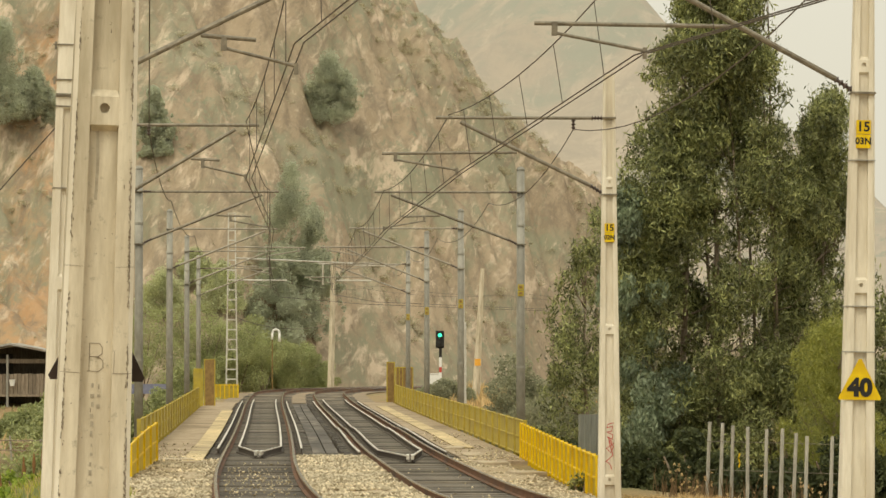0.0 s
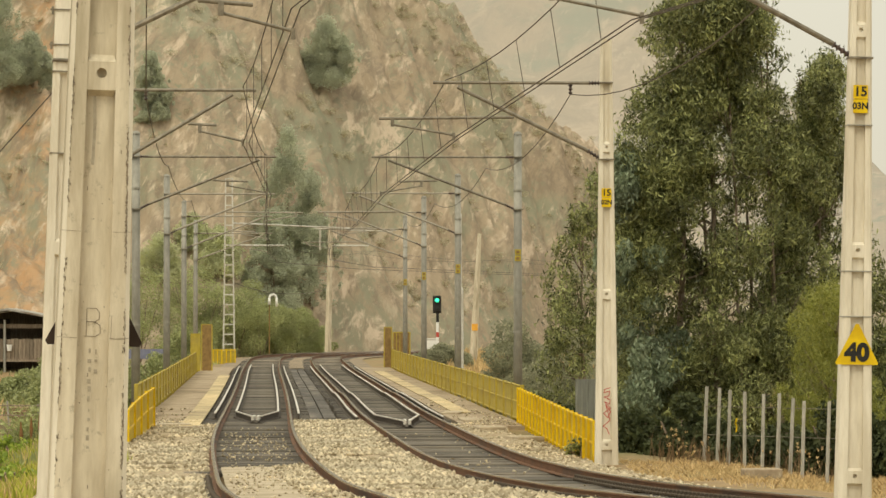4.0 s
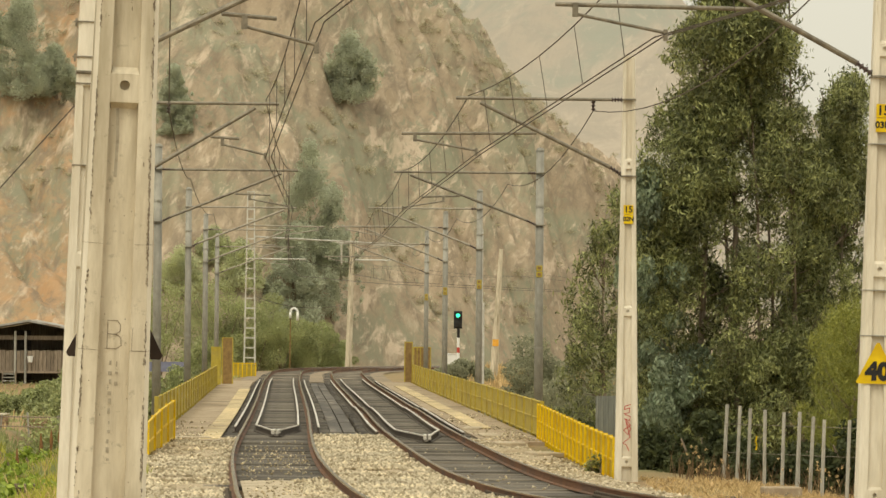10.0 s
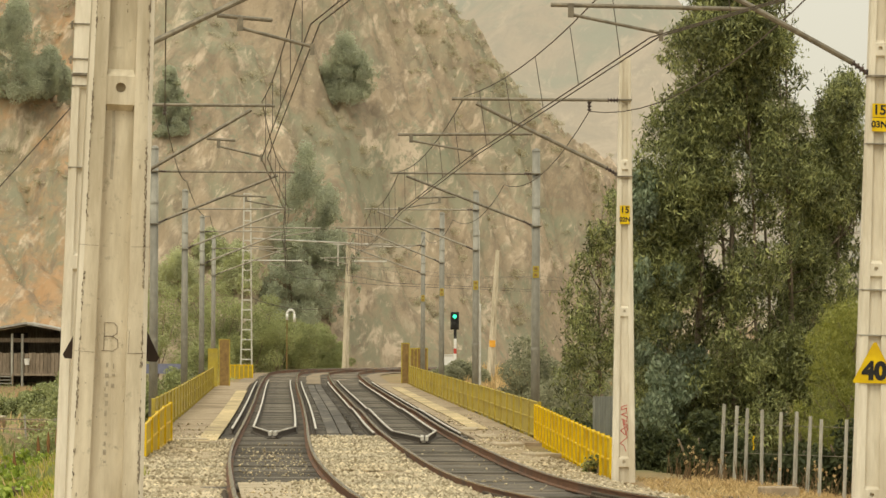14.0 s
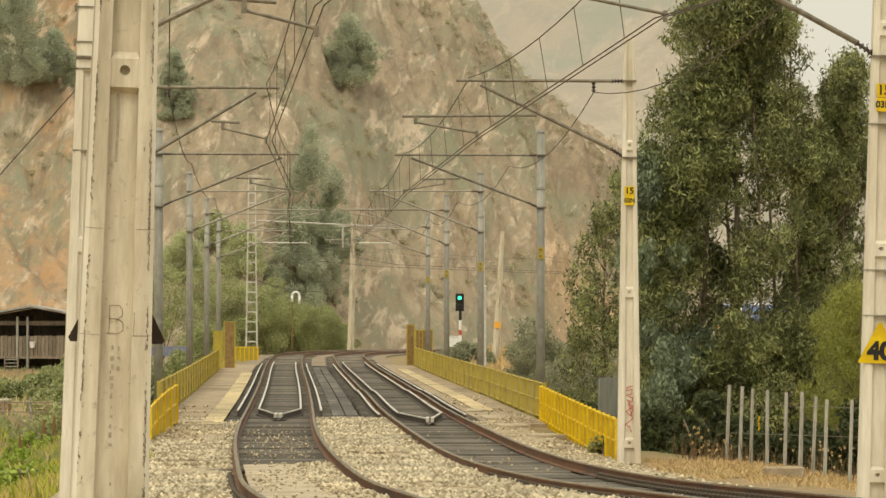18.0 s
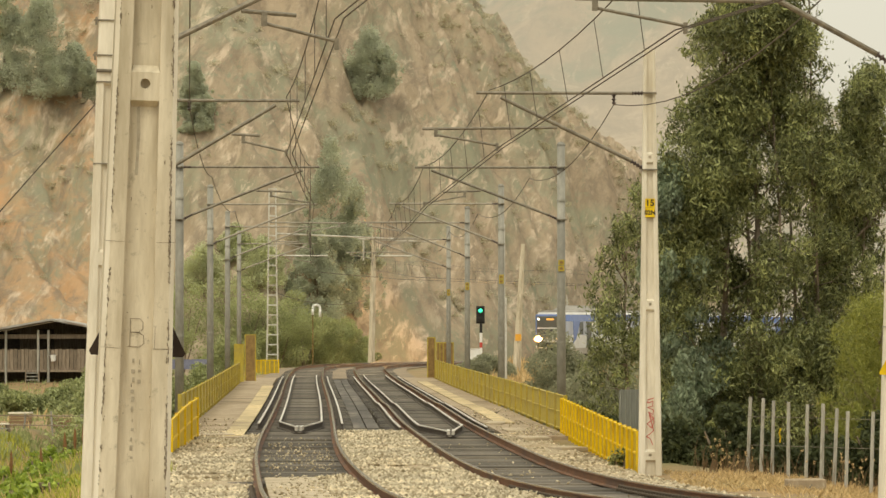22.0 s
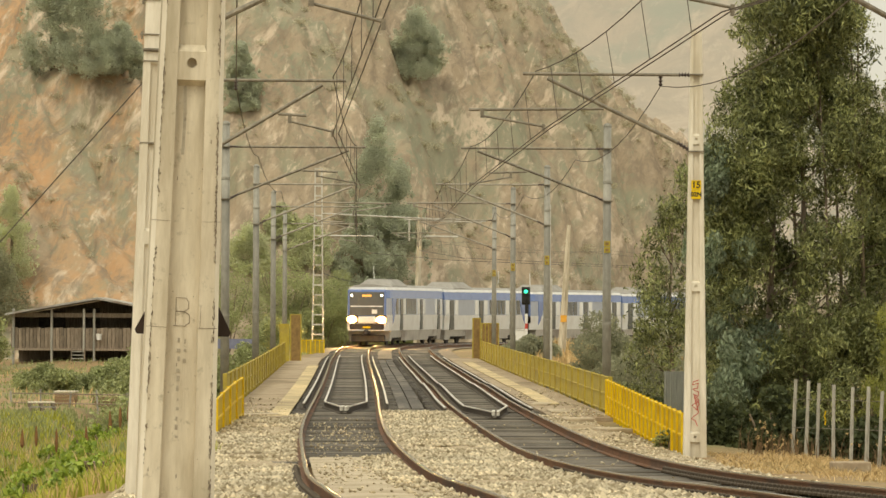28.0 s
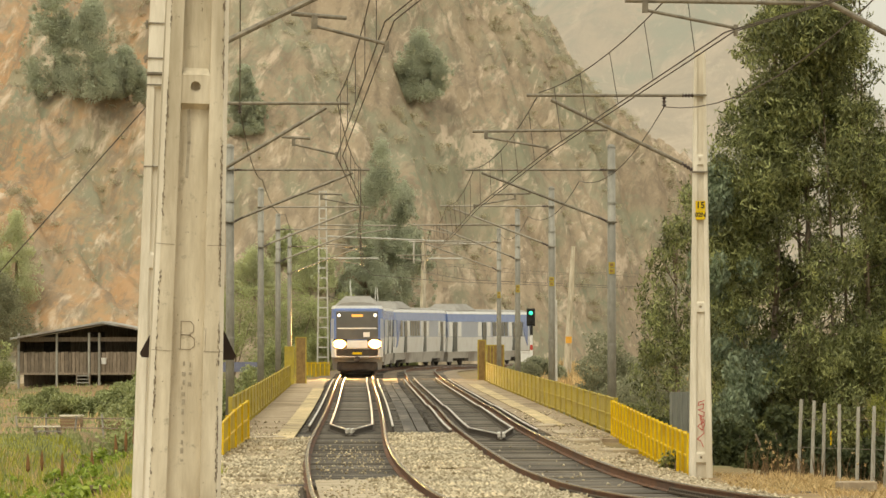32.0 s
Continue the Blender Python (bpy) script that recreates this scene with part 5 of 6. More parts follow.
# ---- ballast ----
def loft(name, edge_a, edge_b, z, d0, d1, step, across, material, label):
    """A strip of ground between two edges that run along the tracks."""
    n = int((d1 - d0) / step) + 1
    verts, faces = [], []
    for i in range(n):
        d = d0 + i * step
        xa, xb = float(edge_a(d)), float(edge_b(d))
        for j in range(across + 1):
            x = lerp(xa, xb, j / across)
            verts.append((x, d, float(rail_z(d)) + z + 0.025 * noise.noise((x * 1.3, d * 0.6, 1.0))))
    for i in range(n - 1):
        for j in range(across):
            a = i * (across + 1) + j
            faces.append((a, a + 1, a + across + 2, a + across + 1))
    return tagged(raw(name, verts, faces, material, smooth=True), label, "ballast", kind="structure")


loft("ballast", lambda d: left_x(d) - 3.4, lambda d: left_x(d) - 0.98, -0.17, 20, 104.5, 1.0, 8, M_BALLAST, "pale crushed stone ballast outside the track")
loft("ballast", lambda d: left_x(d) + 0.98, lambda d: right_x(d) - 0.98, -0.14, 20, 106.5, 1.0, 10, M_BALLAST, "pale crushed stone ballast between the tracks")
loft("ballast", lambda d: right_x(d) + 0.98, lambda d: right_x(d) + 2.2, -0.17, 20, 104.5, 1.0, 5, M_BALLAST, "brownish ballast outside the track")
loft("track_fill", lambda d: left_x(d) - 0.76, lambda d: left_x(d) + 0.76, -0.1, 20, 72.0, 1.0, 5, M_FILL, "sandy trodden fill between the rails")
loft("ballast", lambda d: left_x(d) - 2.2, lambda d: right_x(d) + 2.2, -0.19, 215, 400, 2.0, 10, M_BED, "dusty brown track bed beyond the bridge")


def stones(name, label, place, n, size, seed):
    """Loose stones: small uneven eight-sided lumps, all in one mesh."""
    rs = np.random.RandomState(seed)
    p = place(rs, n)
    n = len(p)
    r = size * rs.uniform(0.25, 1.0, (n, 1)) ** 1.5 * 1.7
    dirs = np.array([(1, 0, 0), (0, 1, 0), (-1, 0, 0), (0, -1, 0), (0, 0, 1), (0, 0, -1)], float)
    v = dirs[None] * rs.uniform(0.6, 1.3, (n, 6, 1)) * r[:, None] + rs.normal(0, 0.15, (n, 6, 3)) * r[:, None]
    a = rs.uniform(0, 6.28, n)
    c, s = np.cos(a)[:, None], np.sin(a)[:, None]
    x, y = v[..., 0] * c - v[..., 1] * s, v[..., 0] * s + v[..., 1] * c
    v = np.stack([x, y, v[..., 2] * 0.75], -1) + p[:, None]
    tri = np.array([(0, 1, 4), (1, 2, 4), (2, 3, 4), (3, 0, 4), (1, 0, 5), (2, 1, 5), (3, 2, 5), (0, 3, 5)])
    f = (tri[None] + 6 * np.arange(n)[:, None, None]).reshape(-1)
    me = bpy.data.meshes.new(name)
    me.vertices.add(6 * n)
    me.vertices.foreach_set("co", v.astype(np.float32).ravel())
    me.loops.add(len(f))
    me.loops.foreach_set("vertex_index", f.astype(np.int32))
    me.polygons.add(len(f) // 3)
    me.polygons.foreach_set("loop_start", np.arange(0, len(f), 3, dtype=np.int32))
    me.polygons.foreach_set("loop_total", np.full(len(f) // 3, 3, dtype=np.int32))
    me.update(calc_edges=True)
    me.materials.append(L_STONE)
    return tagged(new(name, me), label, "gravel", kind="stuff")


def strewn(edge_a, edge_b, z, d0, d1, power=1.0):
    def place(rs, n):
        d = d0 + (d1 - d0) * rs.uniform(0, 1, n) ** power
        x = edge_a(d) + (edge_b(d) - edge_a(d)) * rs.uniform(0, 1, n)
        keep = wave(x, d, 77, 7) + 0.6 * wave(x, d, 78, 2.2) > rs.uniform(-0.75, 0.45, n)
        x, d = x[keep], d[keep]
        return np.stack([x, d, rail_z(d) + z], -1)
    return place


stones("ballast_stones", "loose pale ballast stones between the tracks", strewn(lambda d: left_x(d) + 0.95, lambda d: right_x(d) - 0.95, -0.13, 43, 108), 42000, 0.044, 1)
stones("ballast_stones", "loose pale ballast stones beside the railing", strewn(lambda d: left_x(d) - 3.3, lambda d: left_x(d) - 0.95, -0.165, 46, 105), 28000, 0.044, 2)
stones("ballast_stones", "brown ballast stones along the outer rail", strewn(lambda d: right_x(d) + 0.95, lambda d: right_x(d) + 2.3, -0.17, 46, 106), 6000, 0.034, 3)
stones("ballast_stones", "few small stones on the sandy fill", strewn(lambda d: left_x(d) - 0.7, lambda d: left_x(d) + 0.7, -0.09, 45, 72, 0.8), 900, 0.022, 4)
stones("ballast_stones", "pale stones spilt over the edge of the sandy fill", strewn(lambda d: left_x(d) + 0.15, lambda d: left_x(d) + 0.74, -0.085, 45, 73), 2600, 0.034, 9)
stones("ballast_stones", "stones scattered over the sleepers", strewn(lambda d: left_x(d) - 0.7, lambda d: left_x(d) + 0.7, -0.165, 72, 103), 900, 0.022, 5)
stones("ballast_stones", "stones scattered over the sleepers", strewn(lambda d: right_x(d) - 0.75, lambda d: right_x(d) + 0.75, -0.165, 46, 98), 150, 0.026, 6)
stones("ballast_stones", "stones and grit strewn over the walkway end", strewn(lambda d: left_x(d) - 3.0, lambda d: left_x(d) - 1.5, -0.13, 103, 122, 2.0), 700, 0.03, 7)
stones("ballast_stones", "stones and grit strewn over the walkway end", strewn(lambda d: right_x(d) + 1.5, lambda d: right_x(d) + 2.8, -0.13, 104, 135, 1.6), 700, 0.03, 8)

# ---- rail fastenings ----
clip_mesh = bpy.data.meshes.new("rail_clip")
bm = bmesh.new()
box(bm, (0, 0, 0.02), (0.12, 0.14, 0.05), bevel=0.012)
lathe(bm, (0, 0, 0.04), [(0.035, 0), (0.035, 0.04), (0.02, 0.055)], 6)
bm.to_mesh(clip_mesh)
bm.free()
clip_mesh.materials.append(M_CLIP)


def fastenings(track, fx, d0, d1, sides):
    d = d0
    while d < d1:
        for s in sides:
            ob = new("rail_clip", clip_mesh)
            ob.parent = track
            c = track_point(fx, d, s, -0.16)
            ob.matrix_basis = Matrix.Translation(c)
        d += 0.3


fastenings(right_track, right_x, 42.5, 66, (-1.0, 0.72))
fastenings(left_track, left_x, 44, 66, (-1.0,))


# ---- signs and marks on the masts ----
def ribbon(bm, pts, width, y):
    """A hand-drawn stroke in the x-z plane at depth y."""
    for a, b in zip(pts, pts[1:]):
        p, q = Vector((a[0], a[1])), Vector((b[0], b[1]))
        d = (q - p).normalized() * width * 0.5
        o = Vector((-d.y, d.x))
        vs = [(p - d + o), (p - d - o), (q + d - o), (q + d + o)]
        bm.faces.new([bm.verts.new((v.x, y, v.y)) for v in vs])


def triangle_sign(parent, x, y, z, w, material, label, text=""):
    """A triangular plate with clipped corners standing on its base at height z."""
    bm = bmesh.new()
    h = w * 0.95
    out = [(-w / 2 + 0.012, 0), (w / 2 - 0.012, 0), (w / 2, 0.022), (0.018, h), (-0.018, h), (-w / 2, 0.022)]
    lo = [bm.verts.new((x + a, y, z + b)) for a, b in out]
    hi = [bm.verts.new((x + a, y - 0.006, z + b)) for a, b in out]
    bm.faces.new(lo[::-1])
    bm.faces.new(hi)
    for i in range(6):
        bm.faces.new((lo[i], lo[(i + 1) % 6], hi[(i + 1) % 6], hi[i]))
    bmesh.ops.recalc_face_normals(bm, faces=bm.faces)
    s = part("triangular_sign", bm, material, parent, label)
    if text:
        lettering(text, w * 0.56, M_BLACK, s, pose(x, y - 0.011, z + w * 0.27), 0.016)
    return s


M_SIGNBACK = mat("sign_back", (0.035, 0.022, 0.016), (0.06, 0.04, 0.03), 5, 0.7, 0.2, bump=0)
triangle_sign(m_03, 0.0, -0.175, 1.87, 0.53, M_YELLOW, "yellow triangular speed sign reading 40", "40")
triangle_sign(m_b, 0.02, 0.2, 1.83, 0.52, M_SIGNBACK, "dark back of a triangular sign")

# iron straps round the mast with the speed sign
for z in (3.02, 2.46, 4.82):
    part("strap", box(bmesh.new(), (0, 0, z), (mast_width(z) + 0.012, 0.33, 0.012)), M_STEEL, m_03)
for z in (6.12, 5.7, 5.5, 5.38, 4.4):
    part("strap", box(bmesh.new(), (0, 0, z), (mast_width(z) + 0.012, 0.29, 0.014)), M_TUBE, m_l2)
for z in (6.12, 5.7):
    lug = part("clamp_lug", box(bmesh.new(), (-mast_width(z) / 2 - 0.03, -0.1, z), (0.07, 0.03, 0.016)), M_TUBE, m_l2)
    part("bolt", tube(bmesh.new(), (-mast_width(z) / 2 - 0.035, -0.1, z - 0.06), (-mast_width(z) / 2 - 0.035, -0.1, z + 0.035), 0.014, n=8), M_TUBE, lug)
part("solid_head", box(bmesh.new(), (0, -0.1, 6.55), (0.21, 0.055, 2.4), bevel=0.01), M_PALECONC, m_l2)

# the thick mast: cast joints, chipped edges, stencilled letter and faded writing
M_FADED = mat("faded_stencil", (0.36, 0.31, 0.235), (0.46, 0.41, 0.32), 30, 0.9, 0, bump=0)
M_PENCIL = mat("dark_scratches", (0.17, 0.135, 0.10), (0.33, 0.27, 0.2), 30, 0.9, 0, bump=0)


def face_y(z):
    return -(0.36 - 0.018 * z) / 2


bm = bmesh.new()
zb, yb = 1.88, face_y(1.9) * 0.64 - 0.004
b_outline = [(-0.03, 0.0), (-0.03, 0.15), (0.02, 0.15), (0.037, 0.13), (0.037, 0.095), (0.015, 0.078), (0.042, 0.06), (0.045, 0.02), (0.02, 0.0), (-0.04, 0.002)]
ribbon(bm, [(a - 0.005, zb + b) for a, b in b_outline], 0.0034, yb)
ribbon(bm, [(-0.032, zb + 0.078), (0.014, zb + 0.078)], 0.0045, yb)
part("stencilled_letter", bm, M_PENCIL, m_b, "hand-drawn dark letter B")
joints = [[(0.095, 1.99), (0.093, 1.872), (0.17, 1.872)]]
for z0 in (1.875, 2.44):
    joints += [[(-0.19, z0), (-0.085, z0 - 0.004)], [(0.085, z0 - 0.004), (0.19, z0)]]
for line in joints:
    bm = bmesh.new()
    ribbon(bm, line, 0.0022, face_y(line[0][1]) - 0.003)
    part("cast_joint", bm, M_PENCIL, m_b)
rs_marks = random.Random(3)
for i in range(11):
    bm = bmesh.new()
    z = 1.805 - i * 0.052
    for j in range(2 if i < 3 else 1):
        x = -0.005 + (j - 0.2) * 0.03
        box(bm, (x + rs_marks.uniform(-0.004, 0.004), face_y(z) * 0.64 - 0.003, z + rs_marks.uniform(-0.006, 0.006)), (rs_marks.uniform(0.006, 0.02), 0.002, rs_marks.uniform(0.01, 0.03)))
    part("faded_mark", bm, M_FADED, m_b)
bm = bmesh.new()
for _ in range(2200):
    s = rs_marks.choice((-1, 1, 1))
    z = rs_marks.uniform(0.7, 4.9)
    if math.sin(z * 5.1 + s) + math.sin(z * 13.0 + 2 * s) < rs_marks.uniform(-1.2, 1.2):
        continue
    w = mast_width(z) / 2
    k = rs_marks.uniform(0.3, 1.0) ** 2
    box(bm, (s * (w - 0.022 - 0.012 * rs_marks.random() ** 2), face_y(z) + 0.002, z), (0.0028 * k + 0.0012, 0.012, 0.014 * k + 0.003), Matrix.Identity(4))
tagged(part("chipped_edge", bm, M_CHIPS, m_b), kind="stuff")
bm = bmesh.new()
for _ in range(60):
    z = rs_marks.uniform(0.8, 4.6)
    box(bm, (rs_marks.uniform(-0.16, 0.16), face_y(z) - 0.001 if rs_marks.random() < 0.5 else face_y(z) * 0.64 - 0.001, z), (0.004, 0.003, rs_marks.choice((0.005, 0.006, 0.02))))
tagged(part("pit_mark", bm, M_CHIPS, m_b), kind="stuff")

bm = bmesh.new()
ribbon(bm, [(-0.03, 3.15), (-0.025, 2.98), (-0.03, 2.8)], 0.016, face_y(3) * 0.64 - 0.002)
part("rust_streak", bm, M_FADED, m_b)

# red spray scribble on the mast beyond
bm = bmesh.new()
y2 = face_y(1.5) - 0.004
zig = [(0.06, 1.55), (-0.04, 1.52), (-0.05, 1.46), (0.05, 1.49), (0.04, 1.40), (-0.05, 1.38), (0.06, 1.33), (0.05, 1.25), (-0.04, 1.29), (0.07, 1.17), (-0.06, 1.08), (0.02, 1.0), (0.07, 1.11), (-0.02, 1.24), (0.06, 0.95), (-0.07, 0.84), (0.0, 0.8), (0.04, 0.7)]
ribbon(bm, zig, 0.014, y2)
part("spray_scribble", bm, M_RED, m_02, "thin red spray-painted scribble")

# ---- feeder wires and guy ----
V = Vector
wire("feeder_wire", "dark feeder wire along the masts", [V((-1.6, 22, 8.2)), V((-3.25, 50.5, 7.45)), V((-5.16, 80, 6.72)), V((-6.75, 114, 6.6)), V((-8.0, 149, 6.6)), V((-9.3, 184, 6.6)), V((-10.8, 223, 6.6))], 0.010, sag=0.35)
wire("feeder_wire", "dark feeder wire along the masts", [V((10.5, 22, 7.6)), V((4.75, 52, 6.9)), V((2.83, 78, 6.66)), V((1.85, 114.5, 6.55)), V((0.6, 149, 6.5)), V((-0.5, 177, 6.5)), V((-1.4, 212, 6.5))], 0.010, sag=0.5)
wire("guy_wire", "thin rusty guy wire staying a mast", [V((-4.3, 50.6, 5.35)), V((-9.9, 51, -0.9))], 0.008)
for x, d, z in ((2.83, 78, 6.86), (4.75, 52, 7.35), (-5.16, 80, 6.85)):
    ins = thing("hanging_insulator", "small brown insulator hung from a cantilever tube", "insulator", "hanging insulators", (x, d, z))
    bm = bmesh.new()
    insulator(bm, (0, 0, -0.2), (0, 0, 0), 0.05, 3)
    part("porcelain_body", bm, M_INSUL, ins)
    part("hanger", tube(bmesh.new(), (0, 0, -0.02), (0, 0, 0.03), 0.012, n=6), M_TUBE, ins)


# ---- far end of the bridge ----
def screen(label, x, d, z0, z1, w, material, ribs, turn=0.0):
    t = thing("refuge_screen", label, "screen", "refuge screens", (x, d, z0), turn)
    h = z1 - z0
    part("sheet", box(bmesh.new(), (0, 0, h / 2), (w, 0.02, h - 0.06)), material, t)
    for s in (-1, 1):
        part("upright", box(bmesh.new(), (s * w / 2, 0, h / 2), (0.06, 0.06, h), bevel=0.005), M_YELLOWDULL, t)
    part("top_bar", box(bmesh.new(), (0, 0, h - 0.02), (w, 0.05, 0.05)), M_YELLOWDULL, t)
    for i in range(ribs):
        part("rib", box(bmesh.new(), (lerp(-w / 2, w / 2, (i + 1) / (ribs + 1)), -0.02, h / 2), (0.035, 0.035, h - 0.1)), M_YELLOWDULL, t)
    return t


screen("tall brown sheet screen at the end of the railing", -1.53, 216.5, -0.3, 1.92, 0.38, M_BROWN, 0)
screen("tall ribbed mustard screen at the end of the railing", -0.83, 216.0, -0.3, 1.66, 0.86, M_BROWN, 4)
screen("tall brown sheet screen in a yellow frame", -10.2, 204.0, -0.2, 2.1, 0.5, M_BROWN, 0)
screen("tall mustard sheet screen beside the railing", -10.62, 201.5, -0.2, 1.65, 0.42, M_YELLOWDULL, 0)
fence_far = thing("railing", "short yellow railing beyond the bridge", "railing", "yellow bridge railings", (-11.05, 238, -0.4))
for i in range(7):
    part("post", box(bmesh.new(), (lerp(-0.75, 0.75, i / 6), 0, 0.5), (0.06, 0.06, 1.0)), M_YELLOW, fence_far)
for z in (0.12, 0.95):
    part("rail_bar", box(bmesh.new(), (0, 0, z), (1.56, 0.05, 0.06)), M_YELLOW, fence_far)
part("sheet_panel", box(bmesh.new(), (0, 0.03, 0.52), (1.5, 0.015, 0.75)), M_YELLOWDULL, fence_far)

# ---- gantry: lattice mast, concrete pole and beam ----
M_PALESTEEL = mat("pale_lattice_steel", (0.52, 0.50, 0.45), (0.66, 0.64, 0.58), 6, 0.6, 0.2, bump=0.1, stain=(0.42, 0.37, 0.3))
lat = thing("lattice_mast", "pale narrow lattice steel mast with ladder rungs", "mast", "", (-12.0, 268.0, -0.9))
H = 12.1
for sx in (-1, 1):
    for sy in (-1, 1):
        bm = bmesh.new()
        tube(bm, (sx * 0.36, sy * 0.3, 0), (sx * 0.2, sy * 0.17, H), 0.05, 0.045, 4)
        part("corner_angle", bm, M_PALESTEEL, lat)
for i in range(19):
    z = 0.3 + i * 0.63
    w = lerp(0.36, 0.2, z / H)
    for sy in (-1, 1):
        part("rung", box(bmesh.new(), (0, sy * w * 0.85, z), (2 * w, 0.04, 0.08)), M_PALESTEEL, lat)
part("top_plate", box(bmesh.new(), (0, 0, H), (0.5, 0.42, 0.06)), M_PALESTEEL, lat)
part("arm_tube", tube(bmesh.new(), (0.3, 0, 7.85), (3.5, 0.6, 7.85), 0.05), M_PALESTEEL, lat)
part("arm_tube", tube(bmesh.new(), (0.3, 0, 9.25), (10.4, 38, 9.55), 0.055), M_PALESTEEL, lat, "long pale beam to the next pole")
pole = thing("concrete_pole", "slender pale concrete pole carrying the beam", "pole", "", (-6.4, 300.0, -0.5))
part("shaft", tube(bmesh.new(), (0, 0, -0.3), (0.2, 0, 9.5), 0.25, 0.15, 4), M_CONCRETE, pole)
part("cross_beam", tube(bmesh.new(), (-0.9, -0.2, 9.15), (4.6, 1, 8.95), 0.05), M_PALESTEEL, pole)
part("arm_tube", tube(bmesh.new(), (0.2, 0, 7.95), (2.9, 0.6, 7.95), 0.055), M_PALESTEEL, pole)
part("drop_tube", tube(bmesh.new(), (-0.55, -0.2, 9.1), (-0.55, -0.2, 7.6), 0.06), M_PALESTEEL, pole)
wire("span_wire", "thin wire between gantry and hillside", [V((-11.8, 268, 4.6)), V((-6.6, 300, 4.3))], 0.02, sag=0.5)

# leaning pale pole beyond the bridge
lp = thing("concrete_pole", "leaning tapered pale concrete pole with an orange tag", "pole", "", (3.25, 250, -0.6))
part("shaft", tube(bmesh.new(), (0, 0, -0.3), (0.42, 0, 7.95), 0.26, 0.11, 4), M_CONCRETE, lp)
M_ORANGE = mat("orange_tag", (0.75, 0.36, 0.05), (0.85, 0.45, 0.08), 6, 0.6, 0, bump=0)
part("tag", box(bmesh.new(), (0.13, -0.27, 2.4), (0.36, 0.02, 0.4)), M_ORANGE, lp)
for x, d, z0, z1 in ((2.12, 200, -0.6, 3.8), (2.0, 196, -0.6, 7.2)):
    p = thing("thin_pole", "thin pale metal pole beside the bridge", "pole", "", (x, d, z0))
    part("tube", tube(bmesh.new(), (0, 0, 0), (0, 0, z1 - z0), 0.06, 0.05, 8), M_PALESTEEL, p)
    part("cap", lathe(bmesh.new(), (0, 0, z1 - z0), [(0.06, 0), (0.03, 0.05)], 8), M_PALESTEEL, p)

# ---- green signal ----
sig = thing("railway_signal", "dark colour-light signal showing green on a red and white post", "signal", "", (1.1, 240, -0.5))
part("head", box(bmesh.new(), (0, 0, 3.62), (0.42, 0.26, 0.9), bevel=0.06), M_BLACK, sig)
part("backboard", box(bmesh.new(), (0, 0.1, 3.62), (0.48, 0.02, 1.0), bevel=0.008), M_BLACK, sig)
lamp = part("lamp_green", lathe(bmesh.new(), (0, 0, 0), [(0.12, 0), (0.10, 0.02), (0.05, 0.04)], 16, Matrix.Translation((0, -0.13, 3.86)) @ Matrix.Rotation(radians(90), 4, "X")), G_GREEN, sig, "lit green lamp")
part("lamp_dark", lathe(bmesh.new(), (0, 0, 0), [(0.13, 0), (0.1, 0.02), (0.05, 0.03)], 16, Matrix.Translation((0, -0.13, 3.42)) @ Matrix.Rotation(radians(90), 4, "X")), M_BLACK, sig)
part("hood", tube(bmesh.new(), (0, -0.13, 3.93), (0, -0.34, 3.95), 0.17, 0.17, 12, caps=False), M_BLACK, sig)
for i, (z0, z1, m) in enumerate(((0, 1.35, M_TSKIRT), (1.35, 1.75, M_WHITE), (1.75, 2.05, M_RED), (2.05, 2.6, M_WHITE), (2.6, 3.2, M_BLACK))):
    part("post_band", tube(bmesh.new(), (0.03, 0, z0), (0.03, 0, z1), 0.085, n=10), m, sig)
cab = thing("signal_cabinet", "small white metal equipment cabinet", "cabinet", "", (0.72, 241, -0.5))
part("body", box(bmesh.new(), (0, 0, 1.3), (0.72, 0.5, 0.7), bevel=0.02), M_WHITE, cab)
part("roof", box(bmesh.new(), (0, 0, 1.67), (0.8, 0.58, 0.05)), M_WHITE, cab)
part("door", box(bmesh.new(), (0, -0.255, 1.3), (0.6, 0.02, 0.58), bevel=0.006), M_WHITE, cab)
for s in (-1, 1):
    part("leg", box(bmesh.new(), (s * 0.28, 0, 0.48), (0.08, 0.3, 0.95)), M_STEEL, cab)

# white hooked marker
hook = thing("hooked_marker", "white inverted-U marker on a thin brown post", "marker", "", (-10.3, 300, -0.5))
bm = bmesh.new()
pts = [V((-0.26, 0, 3.75))] + [V((-0.26 * math.cos(a), 0, 4.2 + 0.26 * math.sin(a))) for a in np.linspace(0, math.pi, 9)] + [V((0.26, 0, 3.6))]
for a, b in zip(pts, pts[1:]):
    tube(bm, a, b, 0.088, n=8)
part("hook", bm, M_WHITE, hook, smooth=True)
part("post", tube(bmesh.new(), (-0.26, 0.1, 0), (-0.26, 0.1, 3.9), 0.035, n=8), M_BROWN, hook)
part("foot", box(bmesh.new(), (-0.26, 0.1, 0.05), (0.4, 0.4, 0.3), bevel=0.03), M_DECK, hook)

# ---- wooden house on stilts ----
house = thing("stilt_house", "weathered wooden house on stilts with a low tin roof", "house", "", (-25.2, 250, -1.25))


